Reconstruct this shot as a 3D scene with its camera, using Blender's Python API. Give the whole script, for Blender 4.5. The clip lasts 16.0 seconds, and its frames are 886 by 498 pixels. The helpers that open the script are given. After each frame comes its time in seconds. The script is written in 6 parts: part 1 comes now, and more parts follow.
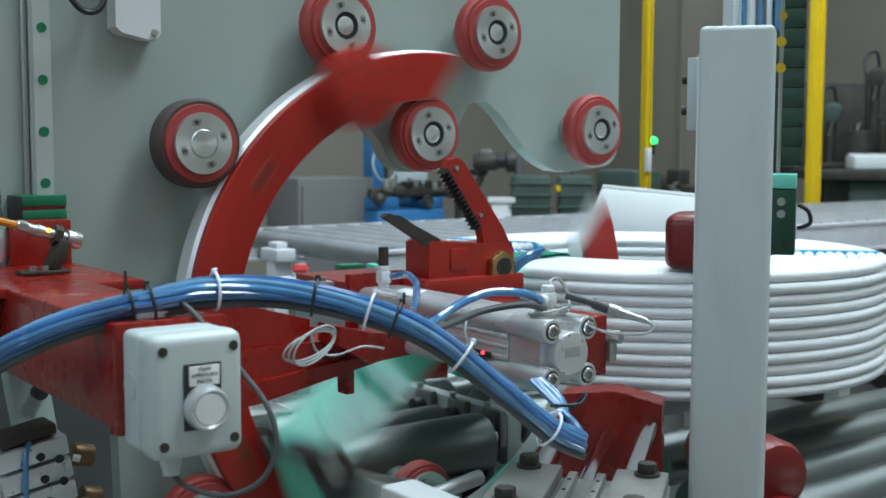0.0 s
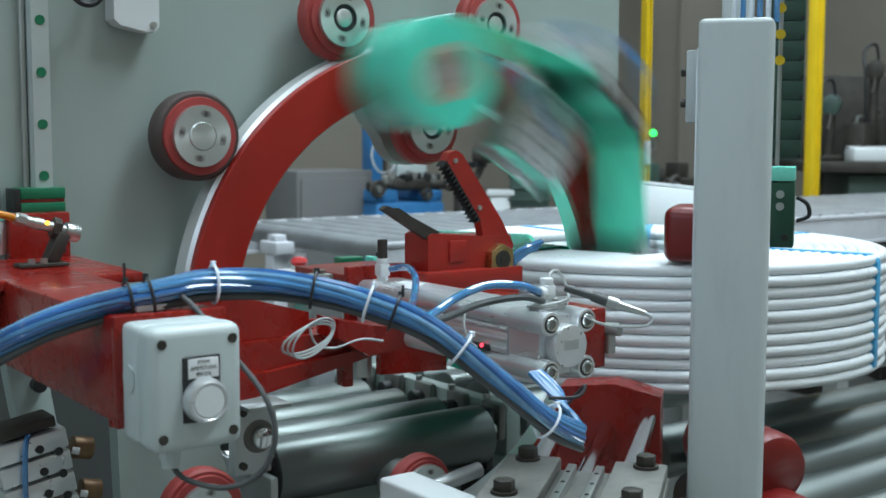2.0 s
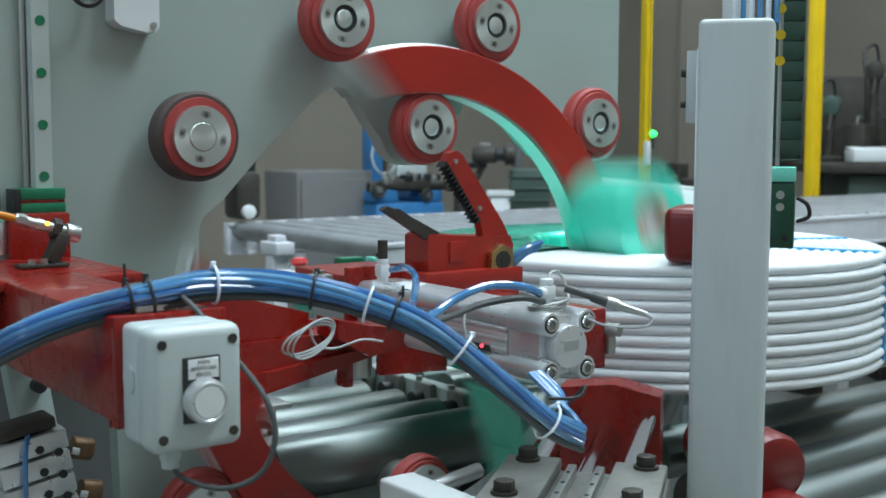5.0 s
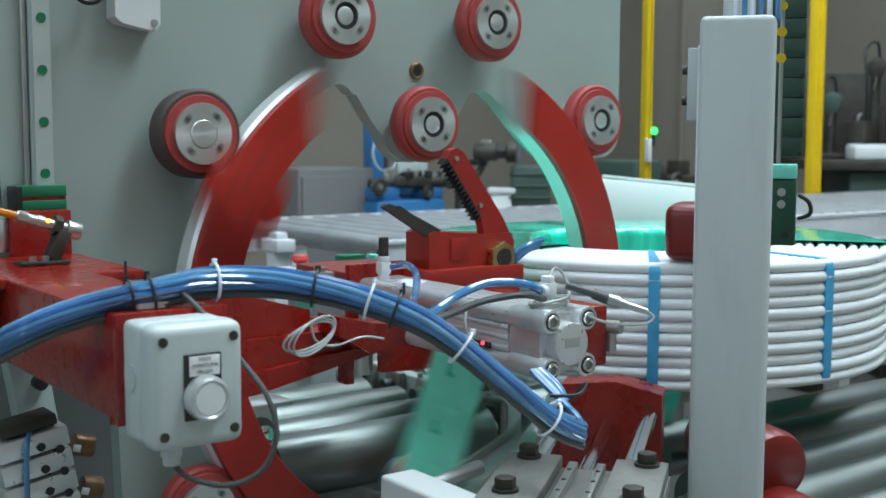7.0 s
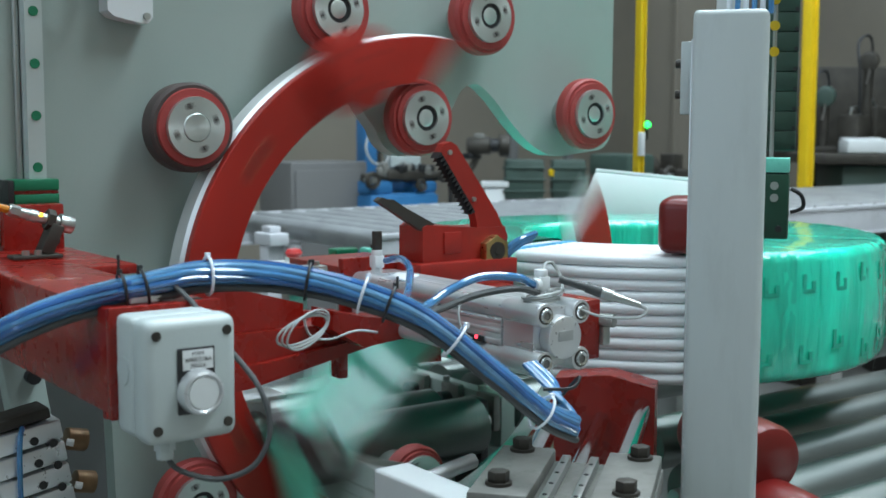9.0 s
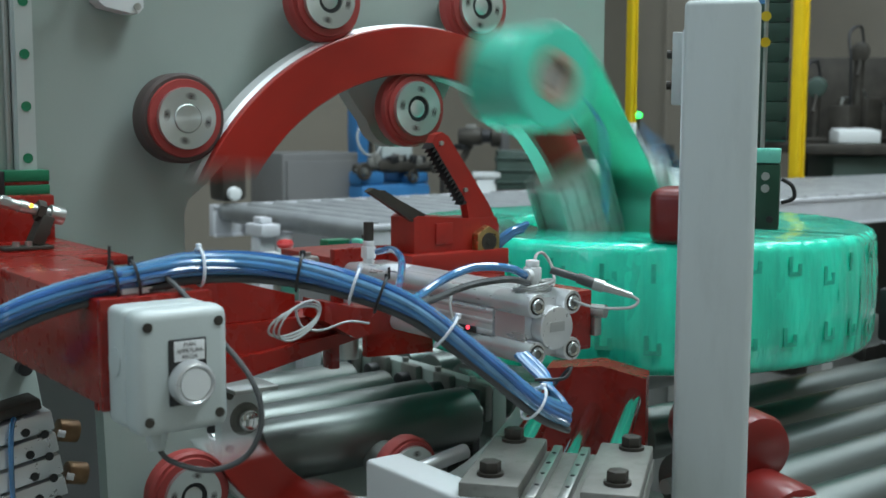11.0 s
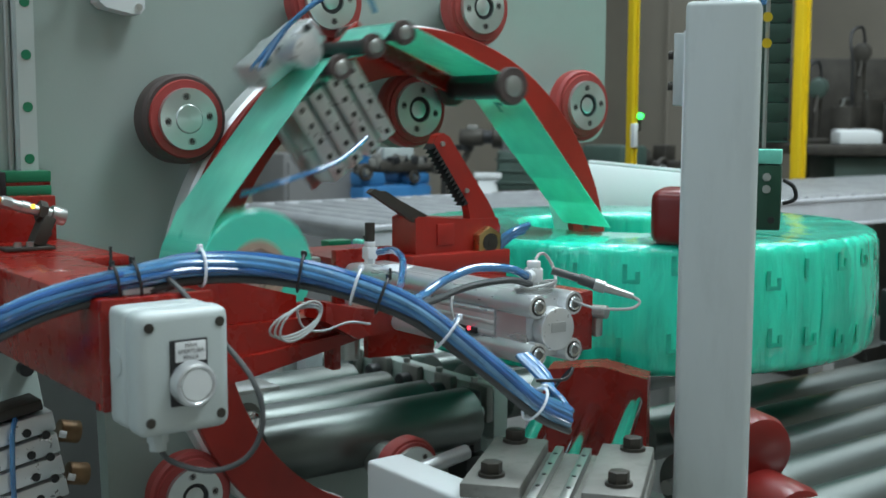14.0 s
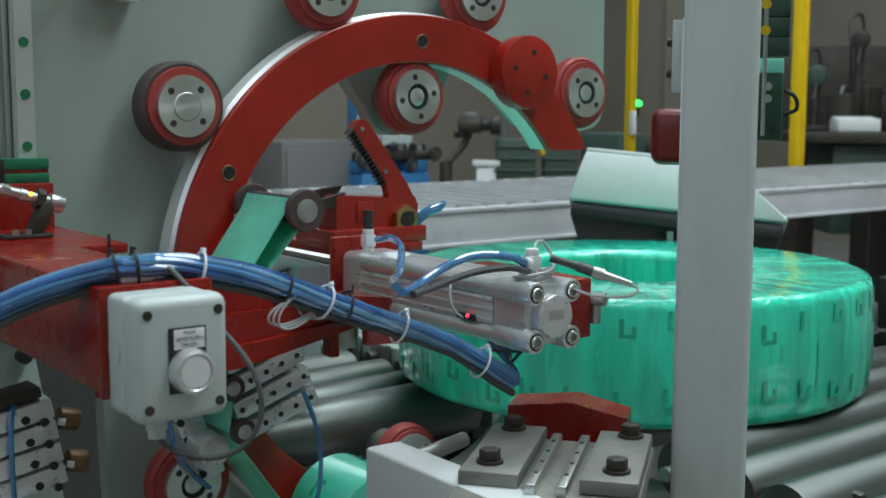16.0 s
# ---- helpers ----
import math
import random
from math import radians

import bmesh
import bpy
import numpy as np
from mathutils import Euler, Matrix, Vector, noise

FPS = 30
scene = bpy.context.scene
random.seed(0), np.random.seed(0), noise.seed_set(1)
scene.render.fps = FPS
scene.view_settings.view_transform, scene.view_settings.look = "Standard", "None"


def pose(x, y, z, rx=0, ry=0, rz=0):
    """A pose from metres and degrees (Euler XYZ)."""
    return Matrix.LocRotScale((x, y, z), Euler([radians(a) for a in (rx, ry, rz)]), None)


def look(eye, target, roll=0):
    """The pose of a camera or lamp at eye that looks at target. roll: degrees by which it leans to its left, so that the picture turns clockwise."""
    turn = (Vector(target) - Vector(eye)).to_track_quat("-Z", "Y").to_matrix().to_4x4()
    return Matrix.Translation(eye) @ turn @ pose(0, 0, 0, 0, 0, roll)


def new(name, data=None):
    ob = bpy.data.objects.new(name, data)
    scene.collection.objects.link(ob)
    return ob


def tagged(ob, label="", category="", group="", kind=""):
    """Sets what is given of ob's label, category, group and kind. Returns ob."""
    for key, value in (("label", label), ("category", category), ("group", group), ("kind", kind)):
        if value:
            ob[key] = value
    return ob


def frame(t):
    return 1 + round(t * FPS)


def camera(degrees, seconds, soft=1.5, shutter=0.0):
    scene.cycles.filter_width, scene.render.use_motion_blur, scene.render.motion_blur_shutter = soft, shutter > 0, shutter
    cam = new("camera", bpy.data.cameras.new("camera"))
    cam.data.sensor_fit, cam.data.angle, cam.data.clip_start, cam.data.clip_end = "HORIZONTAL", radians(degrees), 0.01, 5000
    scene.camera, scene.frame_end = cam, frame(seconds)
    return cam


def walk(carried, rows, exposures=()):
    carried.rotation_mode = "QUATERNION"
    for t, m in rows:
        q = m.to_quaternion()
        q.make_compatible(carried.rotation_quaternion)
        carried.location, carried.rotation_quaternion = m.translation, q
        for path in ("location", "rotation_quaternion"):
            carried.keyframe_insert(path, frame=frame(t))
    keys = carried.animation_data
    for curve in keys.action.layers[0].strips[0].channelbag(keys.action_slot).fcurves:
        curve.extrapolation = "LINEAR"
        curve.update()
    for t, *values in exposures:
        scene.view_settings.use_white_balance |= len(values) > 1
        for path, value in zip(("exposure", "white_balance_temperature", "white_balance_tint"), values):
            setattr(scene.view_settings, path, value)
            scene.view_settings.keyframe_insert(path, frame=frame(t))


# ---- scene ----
cam = camera(41.02, 16.0, soft=1.6, shutter=0.22)
cam.data.dof.use_dof, cam.data.dof.focus_distance, cam.data.dof.aperture_fstop = True, 1.3, 10.0
EYE = (0.0, -1.35, 1.22)
# seconds, heading (degrees from +y towards +x), tilt down (degrees)
HEAD = [
    (0.0, 36.280, 5.095),
    (0.5, 36.334, 5.231),
    (1.0, 36.347, 5.313),
    (1.5, 36.334, 5.395),
    (2.0, 36.334, 5.450),
    (2.5, 36.334, 5.450),
    (3.0, 36.334, 5.450),
    (3.5, 36.334, 5.450),
    (4.0, 36.320, 5.450),
    (4.2, 36.320, 5.450),
    (6.3, 36.347, 5.368),
    (6.5, 36.334, 5.395),
    (7.0, 36.280, 5.559),
    (7.5, 36.280, 5.860),
    (8.0, 36.320, 5.860),
    (8.5, 36.347, 5.860),
    (9.0, 36.602, 5.860),
    (11.5, 37.017, 6.352),
    (12.0, 36.977, 6.352),
    (12.5, 36.977, 6.352),
    (13.0, 36.977, 6.352),
    (13.5, 36.963, 6.352),
    (14.0, 36.950, 6.270),
    (14.5, 36.950, 6.270),
    (15.0, 36.950, 6.270),
    (15.5, 36.910, 6.270),
    (16.0, 37.030, 6.871),
]


def aim(head, down):
    h, d = radians(head), radians(down)
    way = Vector((math.sin(h) * math.cos(d), math.cos(h) * math.cos(d), -math.sin(d)))
    return look(EYE, Vector(EYE) + way, 0.19)


walk(cam, [(t, aim(h, d)) for t, h, d in HEAD], exposures=[(0, 0.29, 6400, 10), (1, 0.32, 6400, 10), (4.2, 0.36, 6400, 10), (9, 0.38, 6400, 10), (11.4, 0.16, 6650, 10), (12, 0.16, 6650, 10), (12.6, 0.12, 6650, 10), (13, 0.2, 6650, 10), (13.5, 0.24, 6650, 10), (14.1, 0.24, 6650, 10), (14.5, -0.1, 6720, 10), (15, -0.2, 6720, 10), (15.3, -0.2, 6720, 10), (15.42, -0.45, 6800, 10), (15.52, -0.45, 6800, 10), (15.66, -0.2, 6800, 10), (16, -0.05, 6800, 10)])

# ---------------------------------------------------------------- light
world = bpy.data.worlds.new("hall_light")
scene.world = world
world.use_nodes = True
wn = world.node_tree.nodes
sky = wn.new("ShaderNodeTexSky")
sky.sky_type, sky.sun_disc = "NISHITA", False
sky.sun_elevation, sky.sun_rotation = radians(45), radians(60)
wn["Background"].inputs["Strength"].default_value = 0.1
world.node_tree.links.new(sky.outputs[0], wn["Background"].inputs[0])


def skylight(name, x, y, z, sx, sy, power, colour, tilt=(0, 0, 0)):
    lamp = bpy.data.lights.new(name, "AREA")
    lamp.shape, lamp.size, lamp.size_y, lamp.energy, lamp.color = "RECTANGLE", sx, sy, power, colour
    ob = new(name, lamp)
    ob.matrix_world = pose(x, y, z, *tilt)
    return ob


DAY = (0.80, 0.945, 1.02)
# overhead lamps, added; the skylights they stand for are assumed and out of view
skylight("skylight_lamp", 2.6, -0.9, 5.93, 1.6, 5.9, 375, DAY)
skylight("skylight_lamp", -1.4, 0.4, 5.93, 1.6, 7.0, 150, DAY)
skylight("skylight_lamp", 6.4, 2.0, 5.93, 1.6, 7.0, 135, DAY)
# added lamps in assumed, unseen windows: a wide west one, a strip high in the north wall
skylight("window_lamp", -4.07, -1.2, 3.2, 2.4, 4.0, 26, DAY, (0, -90, 0))
skylight("window_lamp", 2.5, 6.47, 4.7, 8.0, 1.1, 45, DAY, (-90, 0, 0))


# ---------------------------------------------------------------- materials
def mat(name, colour, rough=0.5, metal=0.0, vary=0.12, scale=6.0, bump=0.0, fine=120.0, coat=0.0, stretch=(1, 1, 1), dirt=None, dirt_amount=0.25,
        emit=0.0, transmission=0.0, alpha=1.0, piece=0.0, thin=0.0, depth=0.002, spec=0.5):
    m = bpy.data.materials.new(name)
    m.use_nodes = True
    n, link = m.node_tree.nodes, m.node_tree.links.new
    b = n["Principled BSDF"]
    co = n.new("ShaderNodeTexCoord")
    mp = n.new("ShaderNodeMapping")
    mp.inputs["Scale"].default_value = stretch
    link(co.outputs["Object"], mp.inputs[0])
    big, small = n.new("ShaderNodeTexNoise"), n.new("ShaderNodeTexNoise")
    big.inputs["Scale"].default_value, big.inputs["Detail"].default_value = scale, 5
    small.inputs["Scale"].default_value, small.inputs["Detail"].default_value = fine, 3
    link(mp.outputs[0], big.inputs[0])
    link(mp.outputs[0], small.inputs[0])
    ramp = n.new("ShaderNodeMapRange")
    ramp.inputs["From Min"].default_value, ramp.inputs["From Max"].default_value = 0.3, 0.7
    ramp.inputs["To Min"].default_value, ramp.inputs["To Max"].default_value = 1 - vary, 1 + vary
    link(big.outputs["Fac"], ramp.inputs["Value"])
    mul = n.new("ShaderNodeVectorMath")
    mul.operation = "SCALE"
    mul.inputs[0].default_value = colour
    link(ramp.outputs[0], mul.inputs["Scale"])
    out = mul.outputs[0]
    if piece:
        info = n.new("ShaderNodeObjectInfo")
        r2 = n.new("ShaderNodeMapRange")
        r2.inputs["To Min"].default_value, r2.inputs["To Max"].default_value = 1 - piece, 1 + piece
        link(info.outputs["Random"], r2.inputs["Value"])
        m2 = n.new("ShaderNodeVectorMath")
        m2.operation = "SCALE"
        link(out, m2.inputs[0])
        link(r2.outputs[0], m2.inputs["Scale"])
        out = m2.outputs[0]
    if dirt:
        spot = n.new("ShaderNodeTexNoise")
        spot.inputs["Scale"].default_value, spot.inputs["Detail"].default_value, spot.inputs["Roughness"].default_value = scale * 3.7, 8, 0.7
        link(mp.outputs[0], spot.inputs[0])
        cut = n.new("ShaderNodeMapRange")
        cut.inputs["From Min"].default_value, cut.inputs["From Max"].default_value = 0.52, 0.75
        cut.inputs["To Max"].default_value = dirt_amount
        link(spot.outputs["Fac"], cut.inputs["Value"])
        mix = n.new("ShaderNodeMix")
        mix.data_type = "RGBA"
        link(cut.outputs[0], mix.inputs[0])
        link(out, mix.inputs[6])
        mix.inputs[7].default_value = (*dirt, 1)
        out = mix.outputs[2]
    link(out, b.inputs["Base Color"])
    rr = n.new("ShaderNodeMapRange")
    rr.inputs["To Min"].default_value, rr.inputs["To Max"].default_value = max(0.02, rough - 0.09), min(1, rough + 0.09)
    link(small.outputs["Fac"], rr.inputs["Value"])
    link(rr.outputs[0], b.inputs["Roughness"])
    b.inputs["Metallic"].default_value = metal
    b.inputs["Specular IOR Level"].default_value = spec
    b.inputs["Coat Weight"].default_value = coat
    b.inputs["Coat Roughness"].default_value = 0.08
    b.inputs["Transmission Weight"].default_value = transmission
    b.inputs["Alpha"].default_value = alpha
    if emit:
        b.inputs["Emission Color"].default_value = (*colour, 1)
        b.inputs["Emission Strength"].default_value = emit
    if bump:
        bp = n.new("ShaderNodeBump")
        bp.inputs["Strength"].default_value, bp.inputs["Distance"].default_value = bump, depth
        add = n.new("ShaderNodeMath")
        link(big.outputs["Fac"], add.inputs[0])
        link(small.outputs["Fac"], add.inputs[1])
        link(add.outputs[0], bp.inputs["Height"])
        link(bp.outputs[0], b.inputs["Normal"])
    if thin:
        glow = n.new("ShaderNodeBsdfTranslucent")
        link(out, glow.inputs["Color"])
        both = n.new("ShaderNodeMixShader")
        both.inputs[0].default_value = thin
        link(b.outputs[0], both.inputs[1])
        link(glow.outputs[0], both.inputs[2])
        link(both.outputs[0], n["Material Output"].inputs["Surface"])
    return m


def turned(m):
    """Fine concentric tool marks: the gloss spreads across them."""
    n = m.node_tree.nodes
    way = n.new("ShaderNodeTangent")
    way.direction_type, way.axis = "RADIAL", "Y"
    n["Principled BSDF"].inputs["Anisotropic"].default_value = 0.75
    m.node_tree.links.new(way.outputs[0], n["Principled BSDF"].inputs["Tangent"])


M_PLATE = mat("grey_green_paint", (0.345, 0.412, 0.378), 0.42, vary=0.05, scale=3, bump=0.05, fine=300, dirt=(0.25, 0.27, 0.24), dirt_amount=0.18)
M_REDDARK = mat("dark_red_rubber", (0.17, 0.009, 0.007), 0.35, vary=0.15, scale=12, bump=0.05, coat=0.2)
M_RAIL = mat("ground_rail_steel", (0.50, 0.56, 0.54), 0.4, 0.35, vary=0.06, scale=10, bump=0.03)
# lit copy of the red enamel: the gripper's stronger light is in the colour
M_REDLIT = mat("lit_red_enamel", (0.35, 0.018, 0.011), 0.36, vary=0.18, scale=12, bump=0.03, fine=60, coat=0.4, dirt=(0.16, 0.02, 0.015), dirt_amount=0.5)
M_FLANGE = mat("turned_steel_face", (0.66, 0.71, 0.69), 0.33, 0.85, vary=0.06, scale=30)
turned(M_FLANGE)
M_BASE = mat("worn_grey_machined_steel", (0.20, 0.198, 0.18), 0.5, 0.2, vary=0.25, scale=14, bump=0.06, dirt=(0.09, 0.09, 0.08), dirt_amount=0.7)
M_RED = mat("red_enamel", (0.255, 0.011, 0.006), 0.28, vary=0.18, scale=7, bump=0.03, fine=40, coat=0.3, dirt=(0.16, 0.010, 0.006), dirt_amount=0.5, spec=0.45)
# the ring's blotches are stains and also dark reflections painted into the colour
M_REDRING = mat("scuffed_red_with_reflections", (0.37, 0.019, 0.011), 0.36, vary=0.22, scale=6, bump=0.02, fine=40, coat=0.12, dirt=(0.2, 0.014, 0.01), dirt_amount=0.7, spec=0.45)
M_PU = mat("red_polyurethane", (0.36, 0.05, 0.045), 0.5, vary=0.08, scale=20, bump=0.04)
M_TYRE = mat("worn_dark_rubber", (0.075, 0.055, 0.05), 0.65, vary=0.15, scale=30, bump=0.1)
M_BLACK = mat("black_plastic", (0.018, 0.019, 0.02), 0.45, vary=0.15, scale=30, bump=0.05)
M_STEEL = mat("brushed_steel", (0.50, 0.52, 0.50), 0.32, 0.9, vary=0.08, scale=14, bump=0.015, fine=200)
M_CHROME = mat("chromed_steel", (0.75, 0.77, 0.76), 0.1, 1.0, vary=0.05, scale=10)
M_ROLLER = mat("dull_steel_tube", (0.155, 0.175, 0.165), 0.37, 0.85, vary=0.16, scale=12, bump=0.02, fine=60, stretch=(0.12, 1, 1))
M_ALU = mat("anodised_aluminium", (0.74, 0.76, 0.77), 0.3, 0.7, vary=0.07, scale=16, fine=120, stretch=(1, 0.15, 1))
M_WHITE = mat("white_plastic", (0.72, 0.75, 0.75), 0.4, vary=0.03, scale=12, bump=0.05, fine=260)
M_WHITEPAINT = mat("white_sheet_metal", (0.66, 0.69, 0.69), 0.38, vary=0.04, scale=5, bump=0.03)
M_GREYBOX = mat("light_grey_plastic", (0.50, 0.56, 0.55), 0.38, vary=0.04, scale=15, bump=0.07, fine=420)
M_POST = mat("pale_grey_paint", (0.52, 0.57, 0.56), 0.36, vary=0.05, scale=6, bump=0.05, fine=240, dirt=(0.3, 0.32, 0.31), dirt_amount=0.25, stretch=(1, 1, 0.25))
M_PIPE = mat("white_polymer_pipe", (0.84, 0.88, 0.90), 0.3, vary=0.03, scale=10, bump=0.02)
M_BAND = mat("blue_tape", (0.07, 0.40, 0.70), 0.4, vary=0.12, scale=40)
M_FILM = mat("green_stretch_film", (0.02, 0.82, 0.56), 0.16, vary=0.22, scale=24, bump=1.0, fine=50, stretch=(1, 1, 0.16), coat=1.0, piece=0.14, depth=0.005)
M_STRIP = mat("green_film_web", (0.24, 0.93, 0.74), 0.2, vary=0.16, scale=14, bump=0.5, fine=60, coat=1.0, thin=0.3)
M_ROLLFILM = mat("green_film_roll", (0.07, 0.72, 0.52), 0.2, vary=0.06, scale=14, bump=0.03, fine=200, coat=1.0)
M_MARK = mat("dark_green_print", (0.013, 0.52, 0.35), 0.2, vary=0.25, scale=60, coat=0.8)
M_CORE = mat("cardboard", (0.42, 0.33, 0.25), 0.8, vary=0.1, scale=60, bump=0.2)
M_TUBE = mat("blue_air_hose", (0.11, 0.36, 0.70), 0.1, vary=0.25, scale=20, coat=1.0, transmission=0.45)
M_TUBEDARK = mat("deep_blue_air_hose", (0.05, 0.20, 0.52), 0.1, vary=0.25, scale=20, coat=1.0, transmission=0.45)
M_TUBEPALE = mat("pale_blue_air_hose", (0.22, 0.50, 0.78), 0.1, vary=0.25, scale=20, coat=1.0, transmission=0.45)
TUBES = (M_TUBE, M_TUBEDARK, M_TUBEPALE, M_TUBE, M_TUBEDARK)
M_CABLE = mat("grey_cable_sheath", (0.07, 0.075, 0.075), 0.5, vary=0.12, scale=60)
M_WIRE = mat("pale_grey_wire", (0.42, 0.44, 0.43), 0.45, vary=0.05, scale=50)
M_TIEW = mat("white_nylon", (0.75, 0.8, 0.85), 0.4, vary=0.05, scale=80)
M_GREEN = mat("green_plastic", (0.01, 0.16, 0.075), 0.35, vary=0.1, scale=30)
M_DKGREEN = mat("dark_green_anodised_metal", (0.016, 0.07, 0.042), 0.4, 0.1, vary=0.1, scale=30)
M_MINT = mat("mint_green_film", (0.20, 0.72, 0.58), 0.3, vary=0.06, scale=30)
M_BRASS = mat("brass", (0.62, 0.45, 0.2), 0.3, 1.0, vary=0.1, scale=40)
M_YELLOW = mat("yellow_paint", (0.75, 0.5, 0.01), 0.4, vary=0.06, scale=10)
M_ORANGE = mat("orange_cable_sheath", (0.6, 0.22, 0.01), 0.4, vary=0.06, scale=40)
M_CHAIN = mat("green_black_chain_plastic", (0.025, 0.062, 0.043), 0.5, vary=0.15, scale=30)
M_WALL = mat("concrete_panel", (0.235, 0.21, 0.17), 0.85, vary=0.1, scale=1.2, bump=0.15, fine=30, dirt=(0.2, 0.19, 0.17), dirt_amount=0.4)
M_FLOOR = mat("concrete_floor", (0.20, 0.20, 0.19), 0.6, vary=0.14, scale=1.5, bump=0.1, fine=40, dirt=(0.08, 0.08, 0.075), dirt_amount=0.5)
M_CEIL = mat("roof_sheet", (0.5, 0.52, 0.5), 0.7, vary=0.06, scale=1.0)
M_IDLER = mat("zinc_idler_tube", (0.30, 0.315, 0.32), 0.45, 0.6, vary=0.15, scale=10, bump=0.02)
# near-white base stands in for the sky's glare on the steel rim
M_RIM = mat("glare_pale_rim_steel", (0.84, 0.86, 0.85), 0.34, 0.35, vary=0.06, scale=12)
M_BEAM = mat("pale_grey_beam_paint", (0.60, 0.61, 0.64), 0.4, vary=0.1, scale=4, bump=0.04, dirt=(0.35, 0.35, 0.36), dirt_amount=0.4)
M_DULLBRASS = mat("oily_dull_brass", (0.20, 0.12, 0.06), 0.45, 0.5, vary=0.3, scale=60)
M_GALV = mat("galvanised_steel", (0.56, 0.58, 0.58), 0.36, 0.7, vary=0.12, scale=9, bump=0.03)
M_BLUEM = mat("blue_machine_paint", (0.035, 0.17, 0.38), 0.4, vary=0.12, scale=8)
M_DARKM = mat("dark_machine_metal", (0.050, 0.045, 0.037), 0.55, 0.3, vary=0.3, scale=14, bump=0.1)
M_DGREENM = mat("dull_green_machine_paint", (0.05, 0.085, 0.07), 0.5, vary=0.15, scale=8)
M_GREYP = mat("blue_grey_panel", (0.15, 0.15, 0.148), 0.5, vary=0.06, scale=4)
M_SACK = mat("straw_sacking", (0.35, 0.29, 0.17), 0.9, vary=0.3, scale=25, bump=0.5)
M_LEDG = mat("green_lamp_lens", (0.03, 1.0, 0.12), 0.3, emit=3.0)
M_LEDR = mat("red_lamp_lens", (1.0, 0.05, 0.08), 0.3, emit=2.2)
M_LEDO = mat("orange_lamp_lens", (1.0, 0.4, 0.02), 0.3, emit=5.0)
M_LABEL = mat("white_label_card", (0.78, 0.8, 0.8), 0.5, vary=0.03, scale=40)
M_INK = mat("black_print", (0.02, 0.02, 0.022), 0.6, vary=0.05, scale=60)
M_REDBTN = mat("red_plastic_cap", (0.7, 0.03, 0.03), 0.35, vary=0.05, scale=40)


